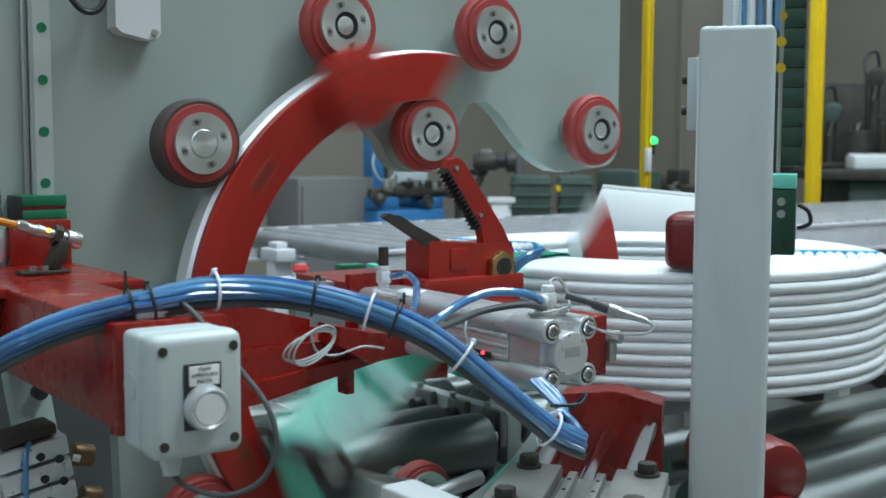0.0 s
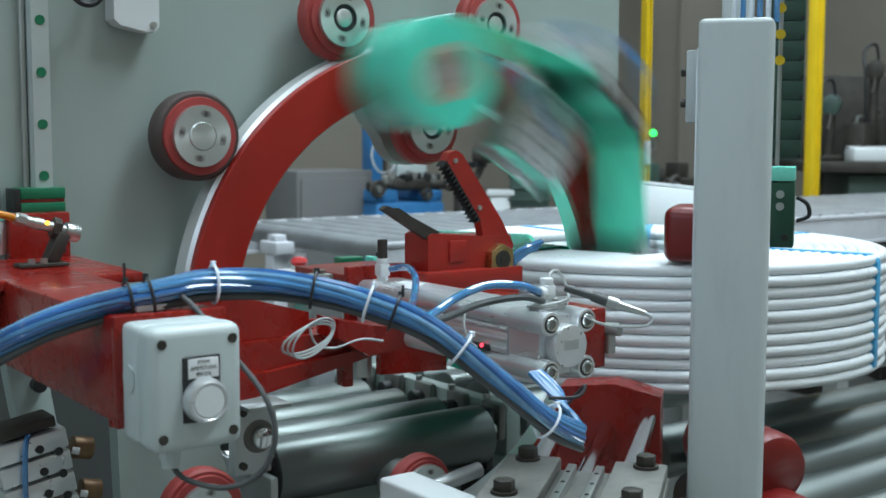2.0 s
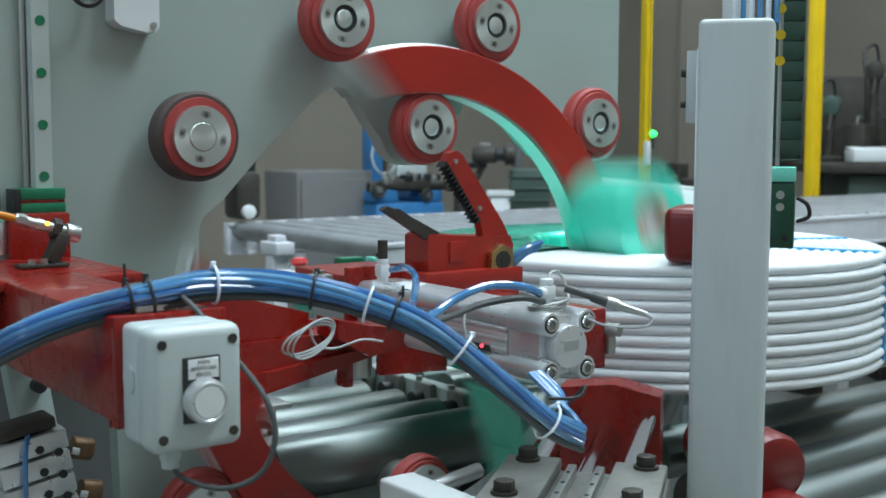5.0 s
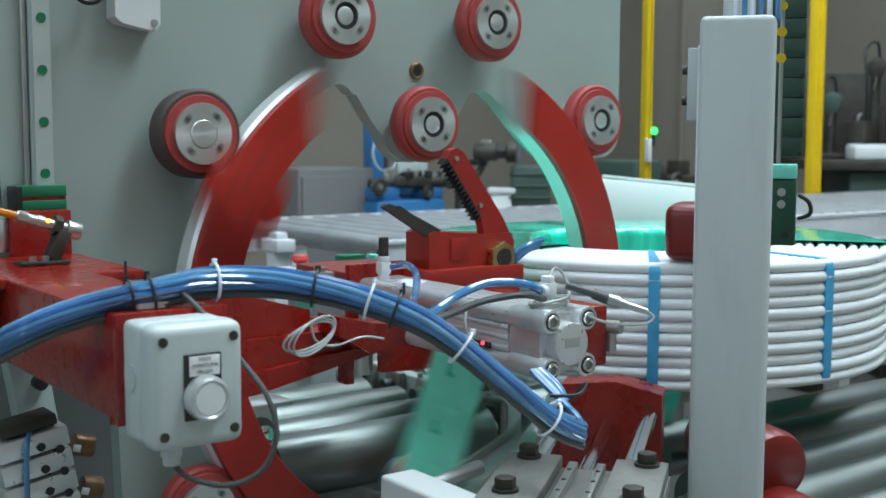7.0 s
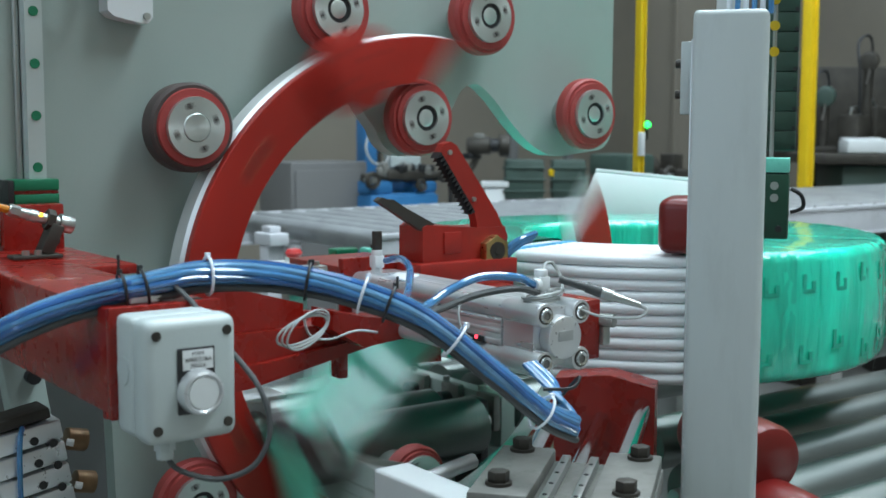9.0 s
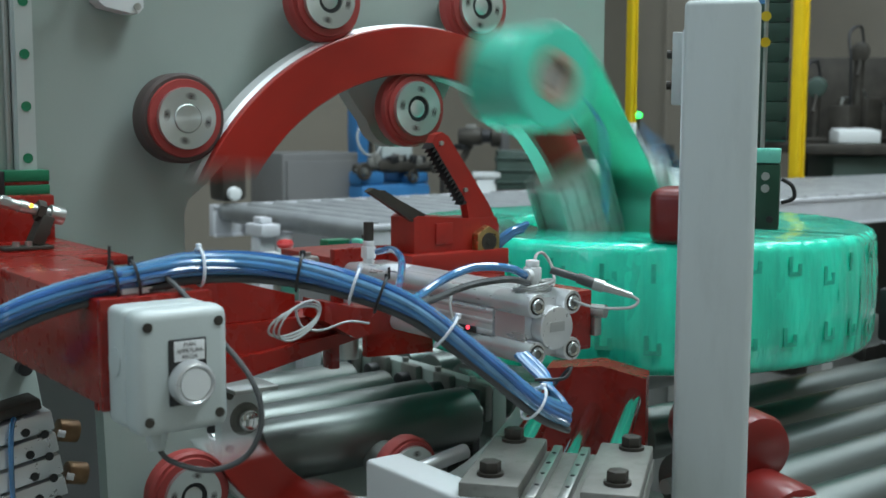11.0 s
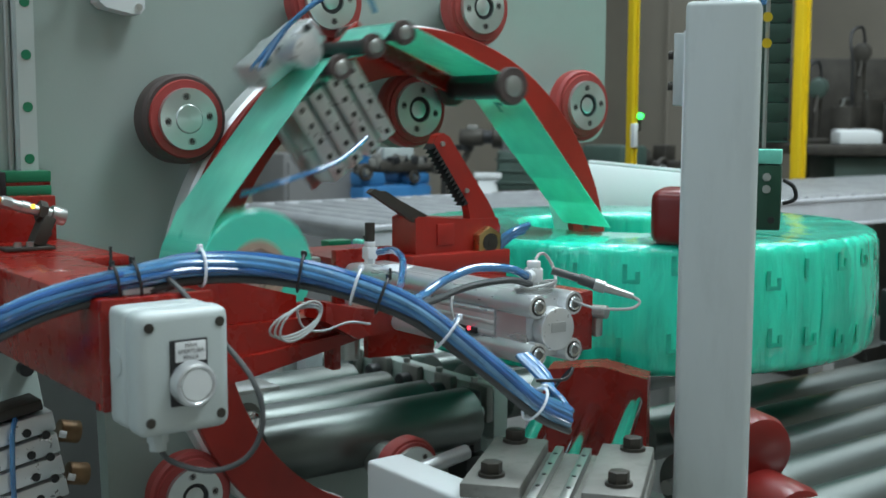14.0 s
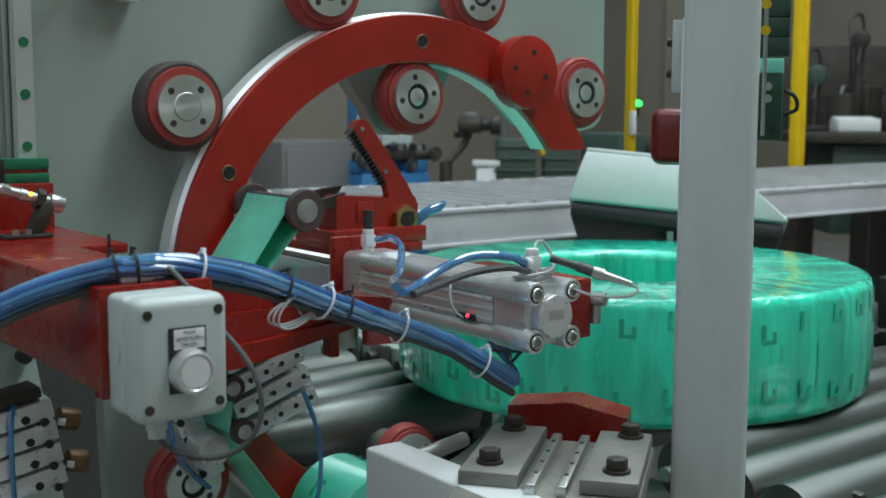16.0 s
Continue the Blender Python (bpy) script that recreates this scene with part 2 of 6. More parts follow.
# ---------------------------------------------------------------- building helpers
class Form:
    """A bmesh that grows by simple solids, in world metres less an origin."""

    def __init__(self, origin=(0, 0, 0)):
        self.bm, self.o, self.slot = bmesh.new(), Vector(origin), 0

    def take(self, verts, m=None):
        if m is not None:
            bmesh.ops.transform(self.bm, matrix=m, verts=verts)
        bmesh.ops.translate(self.bm, vec=-self.o, verts=verts)
        for f in {f for v in verts for f in v.link_faces}:
            f.material_index = self.slot
        return self

    def box(self, c, s, bevel=0.0, turn=(0, 0, 0), seg=2):
        vs = bmesh.ops.create_cube(self.bm, size=1.0)["verts"]
        bmesh.ops.scale(self.bm, vec=s, verts=vs)
        if bevel:
            es = list({e for v in vs for e in v.link_edges})
            got = bmesh.ops.bevel(self.bm, geom=es, offset=min(bevel, 0.45 * min(s)), segments=seg, profile=0.5, affect="EDGES")
            vs = list({v for f in got["faces"] for v in f.verts} | {v for v in vs if v.is_valid})
        return self.take(vs, pose(*c, *turn))

    def cyl(self, a, b, r, r2=None, seg=24, bevel=0.0):
        a, b = Vector(a), Vector(b)
        vs = bmesh.ops.create_cone(self.bm, cap_ends=True, segments=seg, radius1=r, radius2=r if r2 is None else r2, depth=(b - a).length)["verts"]
        if bevel:
            es = [e for e in {e for v in vs for e in v.link_edges} if any(len(f.verts) > 4 for f in e.link_faces)]
            got = bmesh.ops.bevel(self.bm, geom=es, offset=bevel, segments=2, profile=0.5, affect="EDGES")
            vs = list({v for f in got["faces"] for v in f.verts} | {v for v in vs if v.is_valid})
            vs = list({v for w in vs for f in w.link_faces for v in f.verts})
        q = (b - a).to_track_quat("Z", "Y").to_matrix().to_4x4()
        return self.take(vs, Matrix.Translation((a + b) / 2) @ q)

    def tube(self, pts, r, seg=8, fine=6, cap=True):
        path = smooth_path(pts, fine)
        rings, up = [], Vector((0.123, 0.2, 1)).normalized()
        for i, p in enumerate(path):
            d = (path[min(i + 1, len(path) - 1)] - path[max(i - 1, 0)]).normalized()
            up = (up - d * up.dot(d)).normalized()
            side = d.cross(up)
            rings.append([self.bm.verts.new(p - self.o + r * (math.cos(k * math.tau / seg) * up + math.sin(k * math.tau / seg) * side)) for k in range(seg)])
        fs = []
        for a, b in zip(rings, rings[1:]):
            for k in range(seg):
                fs.append(self.bm.faces.new((a[k], a[(k + 1) % seg], b[(k + 1) % seg], b[k])))
        if cap:
            fs += [self.bm.faces.new(rings[0][::-1]), self.bm.faces.new(rings[-1])]
        for f in fs:
            f.material_index = self.slot
        return self

    def lathe(self, profile, centre, axis="y", seg=48, arc=None, close=True):
        """profile: (radius, along) pairs, turned about an axis through centre; arc: (start, end) in degrees."""
        full = arc is None
        a0, a1 = (0, 360) if full else arc
        n = seg if full else seg + 1
        rows = []
        for i in range(n):
            a = radians(a0 + (a1 - a0) * i / seg)
            c, s = math.cos(a), math.sin(a)
            row = []
            for r, h in profile:
                v = (r * c, h, r * s) if axis == "y" else (r * c, r * s, h)
                row.append(self.bm.verts.new(Vector(v) + Vector(centre) - self.o))
            rows.append(row)
        fs, m = [], len(profile)
        for i in range(n if full else n - 1):
            a, b = rows[i], rows[(i + 1) % n]
            for k in range(m if close else m - 1):
                fs.append(self.bm.faces.new((a[k], a[(k + 1) % m], b[(k + 1) % m], b[k])))
        if not full and close:
            fs += [self.bm.faces.new(rows[0]), self.bm.faces.new(rows[-1][::-1])]
        for f in fs:
            f.material_index = self.slot
        return self

    def slab(self, outline, y0, y1, axis="y"):
        """A flat outline of (u, v) pairs, thickened from y0 to y1 along an axis."""
        def at(u, v, h):
            return Vector((u, h, v) if axis == "y" else (h, u, v) if axis == "x" else (u, v, h)) - self.o
        a = [self.bm.verts.new(at(u, v, y0)) for u, v in outline]
        b = [self.bm.verts.new(at(u, v, y1)) for u, v in outline]
        fs = [self.bm.faces.new(a), self.bm.faces.new(b[::-1])]
        for i in range(len(a)):
            j = (i + 1) % len(a)
            fs.append(self.bm.faces.new((a[j], a[i], b[i], b[j])))
        for f in fs:
            f.material_index = self.slot
        return self


def smooth_path(pts, fine=6):
    pts = [Vector(p) for p in pts]
    if fine < 2 or len(pts) < 3:
        return pts
    out = []
    for i in range(len(pts) - 1):
        p0, p1, p2, p3 = pts[max(i - 1, 0)], pts[i], pts[i + 1], pts[min(i + 2, len(pts) - 1)]
        for k in range(fine):
            t = k / fine
            out.append(0.5 * (2 * p1 + (p2 - p0) * t + (2 * p0 - 5 * p1 + 4 * p2 - p3) * t * t + (3 * p1 - p0 - 3 * p2 + p3) * t ** 3))
    return out + [pts[-1]]


def part(name, form, material, parent=None, label="", sharp=32):
    bm = form.bm
    bmesh.ops.recalc_face_normals(bm, faces=bm.faces)
    me = bpy.data.meshes.new(name)
    bm.to_mesh(me)
    bm.free()
    for m in (material if isinstance(material, (list, tuple)) else [material]):
        me.materials.append(m)
    me.polygons.foreach_set("use_smooth", [True] * len(me.polygons))
    me.set_sharp_from_angle(angle=radians(sharp))
    ob = new(name, me)
    if parent is not None:
        ob.parent = parent
    if label:
        tagged(ob, label)
    return ob


def thing(name, loc, label, category, group="", kind=""):
    ob = new(name)
    ob.empty_display_size = 0.05
    ob.location = loc
    return tagged(ob, label, category, group, kind)


def setting(name, form, material, label, category):
    return tagged(part(name, form, material), label, category, kind="structure")


# ---------------------------------------------------------------- hall
setting("floor", Form().box((2.5, 1.5, -0.1), (14, 11, 0.2)), M_FLOOR, "grey worn concrete factory floor", "floor")
# the high opening is assumed, cut for the added north lamp
setting("wall_north", Form().box((2.5, 6.6, 2.075), (14, 0.2, 4.15)).box((2.5, 6.6, 5.625), (14, 0.2, 0.75)).box((-3.0, 6.6, 4.7), (3.0, 0.2, 1.1)).box((8.0, 6.6, 4.7), (3.0, 0.2, 1.1)), M_WALL, "dusty beige-grey concrete panel hall wall with assumed high window openings", "wall")
setting("wall_east", Form().box((9.4, 1.5, 3.0), (0.2, 9.96, 6.0)), M_WALL, "dusty beige-grey concrete hall wall", "wall")
setting("wall_south", Form().box((2.5, -3.95, 3.0), (14, 0.1, 6.0)), M_WALL, "plain concrete hall wall", "wall")
# unseen wall, opened for the added west lamp
f = Form()
f.box((-4.2, 1.5, 1.0), (0.2, 9.96, 2.0)).box((-4.2, 1.5, 5.2), (0.2, 9.96, 1.6)).box((-4.2, 3.64, 3.2), (0.2, 5.68, 2.4)).box((-4.2, -3.34, 3.2), (0.2, 0.28, 2.4))
setting("wall_west", f, M_WALL, "unseen plain concrete hall wall with an assumed wide window opening", "wall")
# unseen roof, its openings made to fit the added overhead lamps
f = Form()
for x0, x1 in ((-4.5, -2.2), (-0.6, 1.8), (3.4, 5.6), (7.2, 9.5)):
    f.box(((x0 + x1) / 2, 1.5, 6.1), (x1 - x0, 11, 0.2))
for x0, x1, y, half in ((-2.2, -0.6, 0.4, 3.5), (1.8, 3.4, -0.9, 3.0), (5.6, 7.2, 2.0, 3.5)):
    for ya, yb in ((-4.0, y - half), (y + half, 7.0)):
        f.box(((x0 + x1) / 2, (ya + yb) / 2, 6.1), (x1 - x0, yb - ya, 0.2))
setting("ceiling", f, M_CEIL, "unseen pale sheet-metal roof with assumed long skylight openings", "ceiling")

# ---------------------------------------------------------------- winding machine: upright plate
RC = Vector((0.9735, 0.0, 0.9753))
PY = 0.067


def arc(cx, cz, r, a0, a1, n=8):
    return [(cx + r * math.cos(radians(a0 + (a1 - a0) * i / n)), cz + r * math.sin(radians(a0 + (a1 - a0) * i / n))) for i in range(n + 1)]


edge = [(-0.9, 0.965), (-0.9, 2.3), (1.36, 2.3)]
edge += arc(1.36, 2.262, 0.038, 90, 0)
edge += arc(1.362, 1.22, 0.037, 0, -90)
edge += [(1.29, 1.175)]
edge += [(p.x, p.z) for p in smooth_path([(1.26, 0, 1.177), (1.225, 0, 1.193), (1.187, 0, 1.224), (1.15, 0, 1.262)], 5)]
edge += arc(1.109, 1.252, 0.033, 50, 140)
edge += [(1.062, 1.238)]
edge += [(1.046, 1.222)]
edge += arc(0.982, 1.229, 0.051, -10, -165, 14)
edge += [(p.x, p.z) for p in smooth_path([(0.912, 0, 1.240), (0.889, 0, 1.274)], 4)]
edge += arc(0.860, 1.262, 0.026, 30, 130)
edge += [(0.83, 1.276), (0.755, 1.2095), (0.684, 1.136)]
edge += arc(0.70, 1.09, 0.05, 150, 180, 4)
edge += [(0.65, 0.90), (0.70, 0.72), (0.70, 0.02), (0.56, 0.02), (0.535, 0.86), (0.455, 0.965)]
machine = thing("winding_machine_frame", (0.3, PY, 0.0), "light grey-green painted steel upright plate of a coil winding machine", "machine frame")
o = machine.location
part("face_plate", Form(o).slab(edge, PY, PY + 0.028), M_PLATE, machine, sharp=25)
f = Form(o)
f.box((-0.2, PY + 0.33, 0.9), (0.9, 0.56, 1.78), 0.01)
part("cabinet_body", f, M_PLATE, machine)
part("lower_housing", Form(o).box((0.95, PY + 0.36, 0.33), (0.49, 0.30, 0.62), 0.006), M_DGREENM, machine, "dark lower housing under the rollers")
# added dark sheet: stands in for the shade under the arm
part("inner_panel", Form(o).box((0.46, 0.36, 0.48), (0.40, 0.02, 0.96), 0.002), M_GREYP, machine, "added dark panel for the shade below the face plate")
# lower diagonal strut and foot below the arm
f = Form(o)
f.box((0.435, 0.02, 0.78), (0.045, 0.03, 0.50), 0.004, (0, -9, 0))
part("strut", f, M_PLATE, machine)
for z in (0.935, 0.81, 0.67):
    part("bolt", Form(o).cyl((0.418 + (0.935 - z) * 0.16, 0.006, z), (0.418 + (0.935 - z) * 0.16, -0.008, z), 0.0085, seg=12), M_BLACK, machine)

c = Vector((0.991, PY, 1.31))
bush = part("bushing", Form(o).lathe([(0.0075, -0.003), (0.0105, -0.004), (0.0125, -0.002), (0.0125, 0.002), (0.0075, 0.004)], c, seg=24), M_DULLBRASS, machine, "dull brass bushing in the face plate")
part("bore", Form(o).cyl(c + Vector((0, -0.0022, 0)), c + Vector((0, 0.001, 0)), 0.0075, seg=20), M_BLACK, bush)

# small cover plate high on the face
cover = thing("cover_plate", (0.56, PY, 1.345), "white enamelled cover plate screwed to the machine face", "cover plate")
f = Form(cover.location)
f.slab([(0.532, 1.60), (0.532, 1.358), (0.54, 1.351), (0.572, 1.345), (0.583, 1.345), (0.589, 1.352), (0.589, 1.60)], PY - 0.03, PY - 0.001)
part("panel", f, M_WHITEPAINT, cover)
part("screw", Form(cover.location).cyl((0.5805, PY - 0.03, 1.353), (0.5805, PY - 0.033, 1.353), 0.0045, seg=12), M_STEEL, cover)
loop = tagged(part("black_cable", Form((0.46, 0.05, 1.38)).tube([(0.46, 0.03, 1.47), (0.47, 0.03, 1.40), (0.492, 0.03, 1.373), (0.515, 0.03, 1.385), (0.525, 0.05, 1.45)], 0.004, 8), M_BLACK),
              "thin black cable loop hanging on the machine face", "cable")
loop.location = (0.46, 0.05, 1.38)

# ---------------------------------------------------------------- guide rollers of the ring
ROLLERS = []


def flange_roller(x, z, r, label, plain=False):
    ob = thing("guide_roller", (x, 0, z), label, "guide roller", "rollers guiding the ring")
    o = ob.location
    back = 0.042 if plain else 0.034
    f = Form(o).lathe([(0.02, 0.008), (r * 0.94, 0.008), (r, 0.013), (r, back - 0.006), (r * 0.93, back), (0.02, back)], o, seg=56)
    part("tyre", f, M_TYRE if plain else M_PU, ob)
    f = Form(o).lathe([(0.02, 0.004), (r * 0.85, 0.004), (r * 0.87, 0.0078), (0.02, 0.0078)], o, seg=48)
    part("rim", f, M_PU, ob)
    f = Form(o)
    f.lathe([(0.018, -0.002), (0.0375, -0.002), (0.038, 0.0), (0.038, 0.007), (0.018, 0.007)], o, seg=48)
    part("flange", f, M_FLANGE, ob, "turned steel flange")
    f = Form(o)
    if plain:
        f.lathe([(0.0001, -0.0032), (0.0165, -0.0032), (0.0175, -0.002), (0.0175, 0.004), (0.0001, 0.004)], o, seg=36)
        part("hub_cap", f, M_FLANGE, ob)
    else:
        f.lathe([(0.0125, 0.0005), (0.0179, 0.0005), (0.0179, 0.004), (0.0125, 0.004)], o, seg=36)
        part("bearing", f, M_BLACK, ob)
        f = Form(o).lathe([(0.0001, -0.001), (0.0085, -0.001), (0.012, 0.0005), (0.0124, 0.004), (0.0001, 0.004)], o, seg=30)
        part("shaft_end", f, M_FLANGE, ob)
    for k in range(4):
        a = radians(20 + 90 * k)
        c = Vector((x + 0.0275 * math.cos(a), 0, z + 0.0275 * math.sin(a)))
        screw = part("bolt", Form(o).lathe([(0.0026, -0.0026), (0.0040, -0.0026), (0.0047, -0.0016), (0.0026, -0.0016)], c, seg=16), M_TYRE, ob)
        part("socket", Form(o).cyl(c + Vector((0, -0.0022, 0)), c + Vector((0, -0.0017, 0)), 0.0026, seg=6), M_BLACK, screw)
    axle = tagged(part("axle_stub", Form((x, 0.06, z)).cyl((x, back + 0.0005, z), (x, PY + 0.02, z), 0.03), M_STEEL), "short steel axle stub behind a guide roller", "axle")
    axle.location = (x, 0.06, z)
    ROLLERS.append((ob, r, z))
    return ob


flange_roller(0.6261, 1.2188, 0.0555, "guide roller with dark worn tyre and red rim, steel flange", True)
flange_roller(0.8311, 1.3742, 0.0555, "red polyurethane guide roller with bolted steel flange")
flange_roller(1.0866, 1.3800, 0.0555, "red polyurethane guide roller with bolted steel flange")
flange_roller(0.9732, 1.2330, 0.0535, "red polyurethane guide roller inside the ring, steel flange")
flange_roller(1.2965, 1.2415, 0.0555, "red polyurethane guide roller with bolted steel flange")
flange_roller(0.6245, 0.7435, 0.0555, "red polyurethane guide roller low beside the ring")
flange_roller(0.9660, 0.7130, 0.0500, "red polyurethane guide roller below the steel rollers")

# ---------------------------------------------------------------- turning ring with the film unwinder (zero angle: the film roll)
RO, RI = 0.3705, 0.305
ring = thing("winding_ring", RC, "red steel C-shaped winding ring carrying a green film roll", "winding ring")


def polar(a, r, y=0.0):
    return Vector((RC.x + r * math.cos(radians(a)), y, RC.z + r * math.sin(radians(a))))


def cut_tips(f):
    """The ring's two ends are cut slanting, the outer edge longer."""
    for v in f.bm.verts:
        r = math.hypot(v.co.x, v.co.z)
        a = math.degrees(math.atan2(v.co.z, v.co.x)) % 360
        a = a if a > 110 else a + 360
        k = (RO - r) / (RO - RI) * 7
        a += k * max(0, 1 - (a - 145.5) / 14) - k * max(0, 1 - (446 - a) / 14)
        v.co.x, v.co.z = r * math.cos(radians(a)), r * math.sin(radians(a))


f = Form(RC)
f.lathe([(RI, 0.0), (RI + 0.0015, -0.0012), (RO - 0.0015, -0.0012), (RO, 0.0), (RO, 0.0105), (RI, 0.0105)], RC, seg=120, arc=(145.5, 446))
cut_tips(f)
part("ring_face", f, M_REDRING, ring, "scuffed red painted face with dark reflections put into its colour")
f = Form(RC)
f.lathe([(RI + 0.0005, 0.011), (RO - 0.0005, 0.011), (RO + 0.004, 0.016), (RO + 0.004, 0.044), (RI + 0.0005, 0.044)], RC, seg=120, arc=(145.9, 445.6))
cut_tips(f)
part("ring_rim", f, M_RIM, ring, "steel rolling rim, its bright glare put into the pale colour")
c = polar(175.2, 0.345)
f = Form(RC).cyl(c + Vector((0, -0.0015, 0)), c + Vector((0, -0.032, 0)), 0.0535, seg=48, bevel=0.002)
weight = part("counterweight", f, M_REDRING, ring, "round red counterweight disc")
for k in range(4):
    b = c + 0.03 * Vector((math.cos(radians(15 + 90 * k)), 0, math.sin(radians(15 + 90 * k))))
    part("bolt", Form(RC).cyl(b + Vector((0, -0.0315, 0)), b + Vector((0, -0.0328, 0)), 0.0042, seg=12), M_BLACK, weight)
for a in (205.5, 268):
    c = polar(a, 0.334)
    f = Form(RC).lathe([(0.0078, -0.002), (0.0095, -0.0026), (0.0105, -0.0013), (0.0105, 0.002), (0.0078, 0.004)], c, seg=24)
    bush = part("bushing", f, M_DULLBRASS, ring, "dull brass bushing")
    part("bore", Form(RC).cyl(c + Vector((0, -0.0016, 0)), c + Vector((0, 0.001, 0)), 0.0075, seg=20), M_BLACK, bush)

# film roll, its core and spindle
c = polar(0, 0.332)
RR = 0.073
f = Form(RC).lathe([(0.038, -0.131), (RR - 0.001, -0.131), (RR, -0.130), (RR, -0.017), (RR - 0.001, -0.016), (0.038, -0.016)], c, seg=72)
roll = part("film_roll", f, M_ROLLFILM, ring, "half-used roll of printed green film")
part("core", Form(RC).lathe([(0.026, -0.132), (0.0378, -0.132), (0.0378, -0.015), (0.026, -0.015)], c, seg=40), M_CORE, roll)
part("spindle", Form(RC).lathe([(0.0001, -0.125), (0.012, -0.125), (0.014, -0.121), (0.024, -0.119), (0.0255, -0.113), (0.0255, -0.001), (0.0001, -0.001)], c, seg=36), M_ALU, ring)
for k in range(5):
    a = radians(40 + 72 * k)
    q = c + RR * Vector((math.cos(a), 0, math.sin(a)))
    f = Form(RC)
    f.box(q + Vector((0, -0.055, 0)), (0.0008, 0.007, 0.026), 0, (0, -math.degrees(a), 0)).box(q + Vector((0, -0.064, 0)) + 0.010 * Vector((math.sin(a), 0, -math.cos(a))), (0.0008, 0.012, 0.007), 0, (0, -math.degrees(a), 0))
    part("print_mark", f, M_MARK, roll)


# film guide rollers on arms
def film_guide(a, r, rad, flange):
    c = polar(a, r)
    f = Form(RC).cyl(c + Vector((0, -0.003, 0)), c + Vector((0, -0.136, 0)), rad, seg=28)
    g = part("film_guide", f, M_BLACK, ring, "black film guide roller")
    part("end_flange", Form(RC).lathe([(rad * 0.4, -0.146), (flange * 0.94, -0.146), (flange, -0.143), (flange, -0.137), (rad * 0.4, -0.137)], c, seg=32), M_TYRE, g)
    part("end_flange", Form(RC).lathe([(rad * 0.4, -0.016), (flange * 0.94, -0.016), (flange, -0.013), (flange, -0.007), (rad * 0.4, -0.007)], c, seg=32), M_TYRE, g)
    part("end_cap", Form(RC).lathe([(0.0001, -0.1485), (flange * 0.32, -0.1485), (flange * 0.55, -0.1465), (flange * 0.6, -0.14), (0.0001, -0.14)], c, seg=24), M_STEEL, g)
    return g


film_guide(-88.0, 0.292, 0.0165, 0.0255)
film_guide(-58.7, 0.372, 0.0095, 0.0155)
film_guide(-51.3, 0.373, 0.0095, 0.0155)
film_guide(-42.9, 0.375, 0.0095, 0.0155)
for a0, r0, a1, r1 in ((-66, 0.345, -88.0, 0.292), (-38, 0.345, -61, 0.376)):
    p, q = polar(a0, r0, -0.014), polar(a1, r1, -0.014)
    d = q - p
    f = Form(RC).box((p + q) / 2, (d.length + 0.02, 0.012, 0.024), 0.004, (0, -math.degrees(math.atan2(d.z, d.x)), 0))
    part("guide_arm", f, M_RED, ring)
# slotted aluminium valve block and brake actuator
DAN, DANR = -44, 0.293
mid = polar(DAN, DANR)
for k in range(4):
    off = Matrix.Rotation(radians(-DAN), 3, "Y") @ Vector((0, 0, -0.045 + 0.030 * k))
    f = Form(RC).box(mid + off + Vector((0, -0.045, 0)), (0.112, 0.05, 0.024), 0.003, (0, -DAN, 0))
    blk = part("valve_block", f, M_ALU, ring, "slotted aluminium valve block")
    for j in range(5):
        p = mid + off + Matrix.Rotation(radians(-DAN), 3, "Y") @ Vector((-0.046 + 0.023 * j, 0, 0))
        part("port", Form(RC).cyl(p + Vector((0, -0.0698, 0)), p + Vector((0, -0.071, 0)), 0.0036, seg=10), M_BLACK, blk)
f = Form(RC).box(mid + Vector((0, -0.015, 0)), (0.13, 0.006, 0.13), 0.002, (0, -DAN, 0))
part("mounting_plate", f, M_STEEL, ring)
top = polar(-41, 0.408)
f = Form(RC).cyl(top + Vector((0, -0.02, 0)), top + Vector((0, -0.12, 0)), 0.02, seg=24, bevel=0.002).box(top + Vector((0, -0.05, 0)), (0.035, 0.06, 0.10), 0.004, (0, 41, 0))
act = part("actuator", f, M_ALU, ring, "small aluminium actuator")
for k in range(4):
    q = top + Matrix.Rotation(radians(41), 3, "Y") @ Vector((0.012, 0, -0.036 + 0.024 * k))
    part("cap_screw", Form(RC).cyl(q + Vector((0, -0.08, 0)), q + Vector((0, -0.084, 0)), 0.0045, seg=12), M_BLACK, act)
for k in range(2):
    part("air_hose", Form(RC).tube([polar(-34, 0.425, -0.07 - 0.02 * k), polar(-42, 0.445, -0.11), polar(-50, 0.450, -0.12 - 0.01 * k), polar(-57, 0.430, -0.10), polar(-60, 0.400, -0.08)], 0.003, 8), M_TUBE, ring)
h0 = polar(-14, 0.36, -0.09)
part("air_hose", Form(RC).tube([h0, polar(-20, 0.33, -0.125), polar(-30, 0.29, -0.13), polar(-42, 0.275, -0.115)], 0.003, 8), M_TUBE, ring)


def web(pts, y0=-0.127, y1=-0.019, thick=0.0012):
    f = Form(RC)
    out, inn = [], []
    for i, p in enumerate(pts):
        d = (pts[min(i + 1, len(pts) - 1)] - pts[max(i - 1, 0)]).normalized()
        nrm = Vector((-d.z, 0, d.x)) * thick / 2
        out.append(((p + nrm).x, (p + nrm).z))
        inn.append(((p - nrm).x, (p - nrm).z))
    f.slab(out + inn[::-1], y0, y1)
    return f


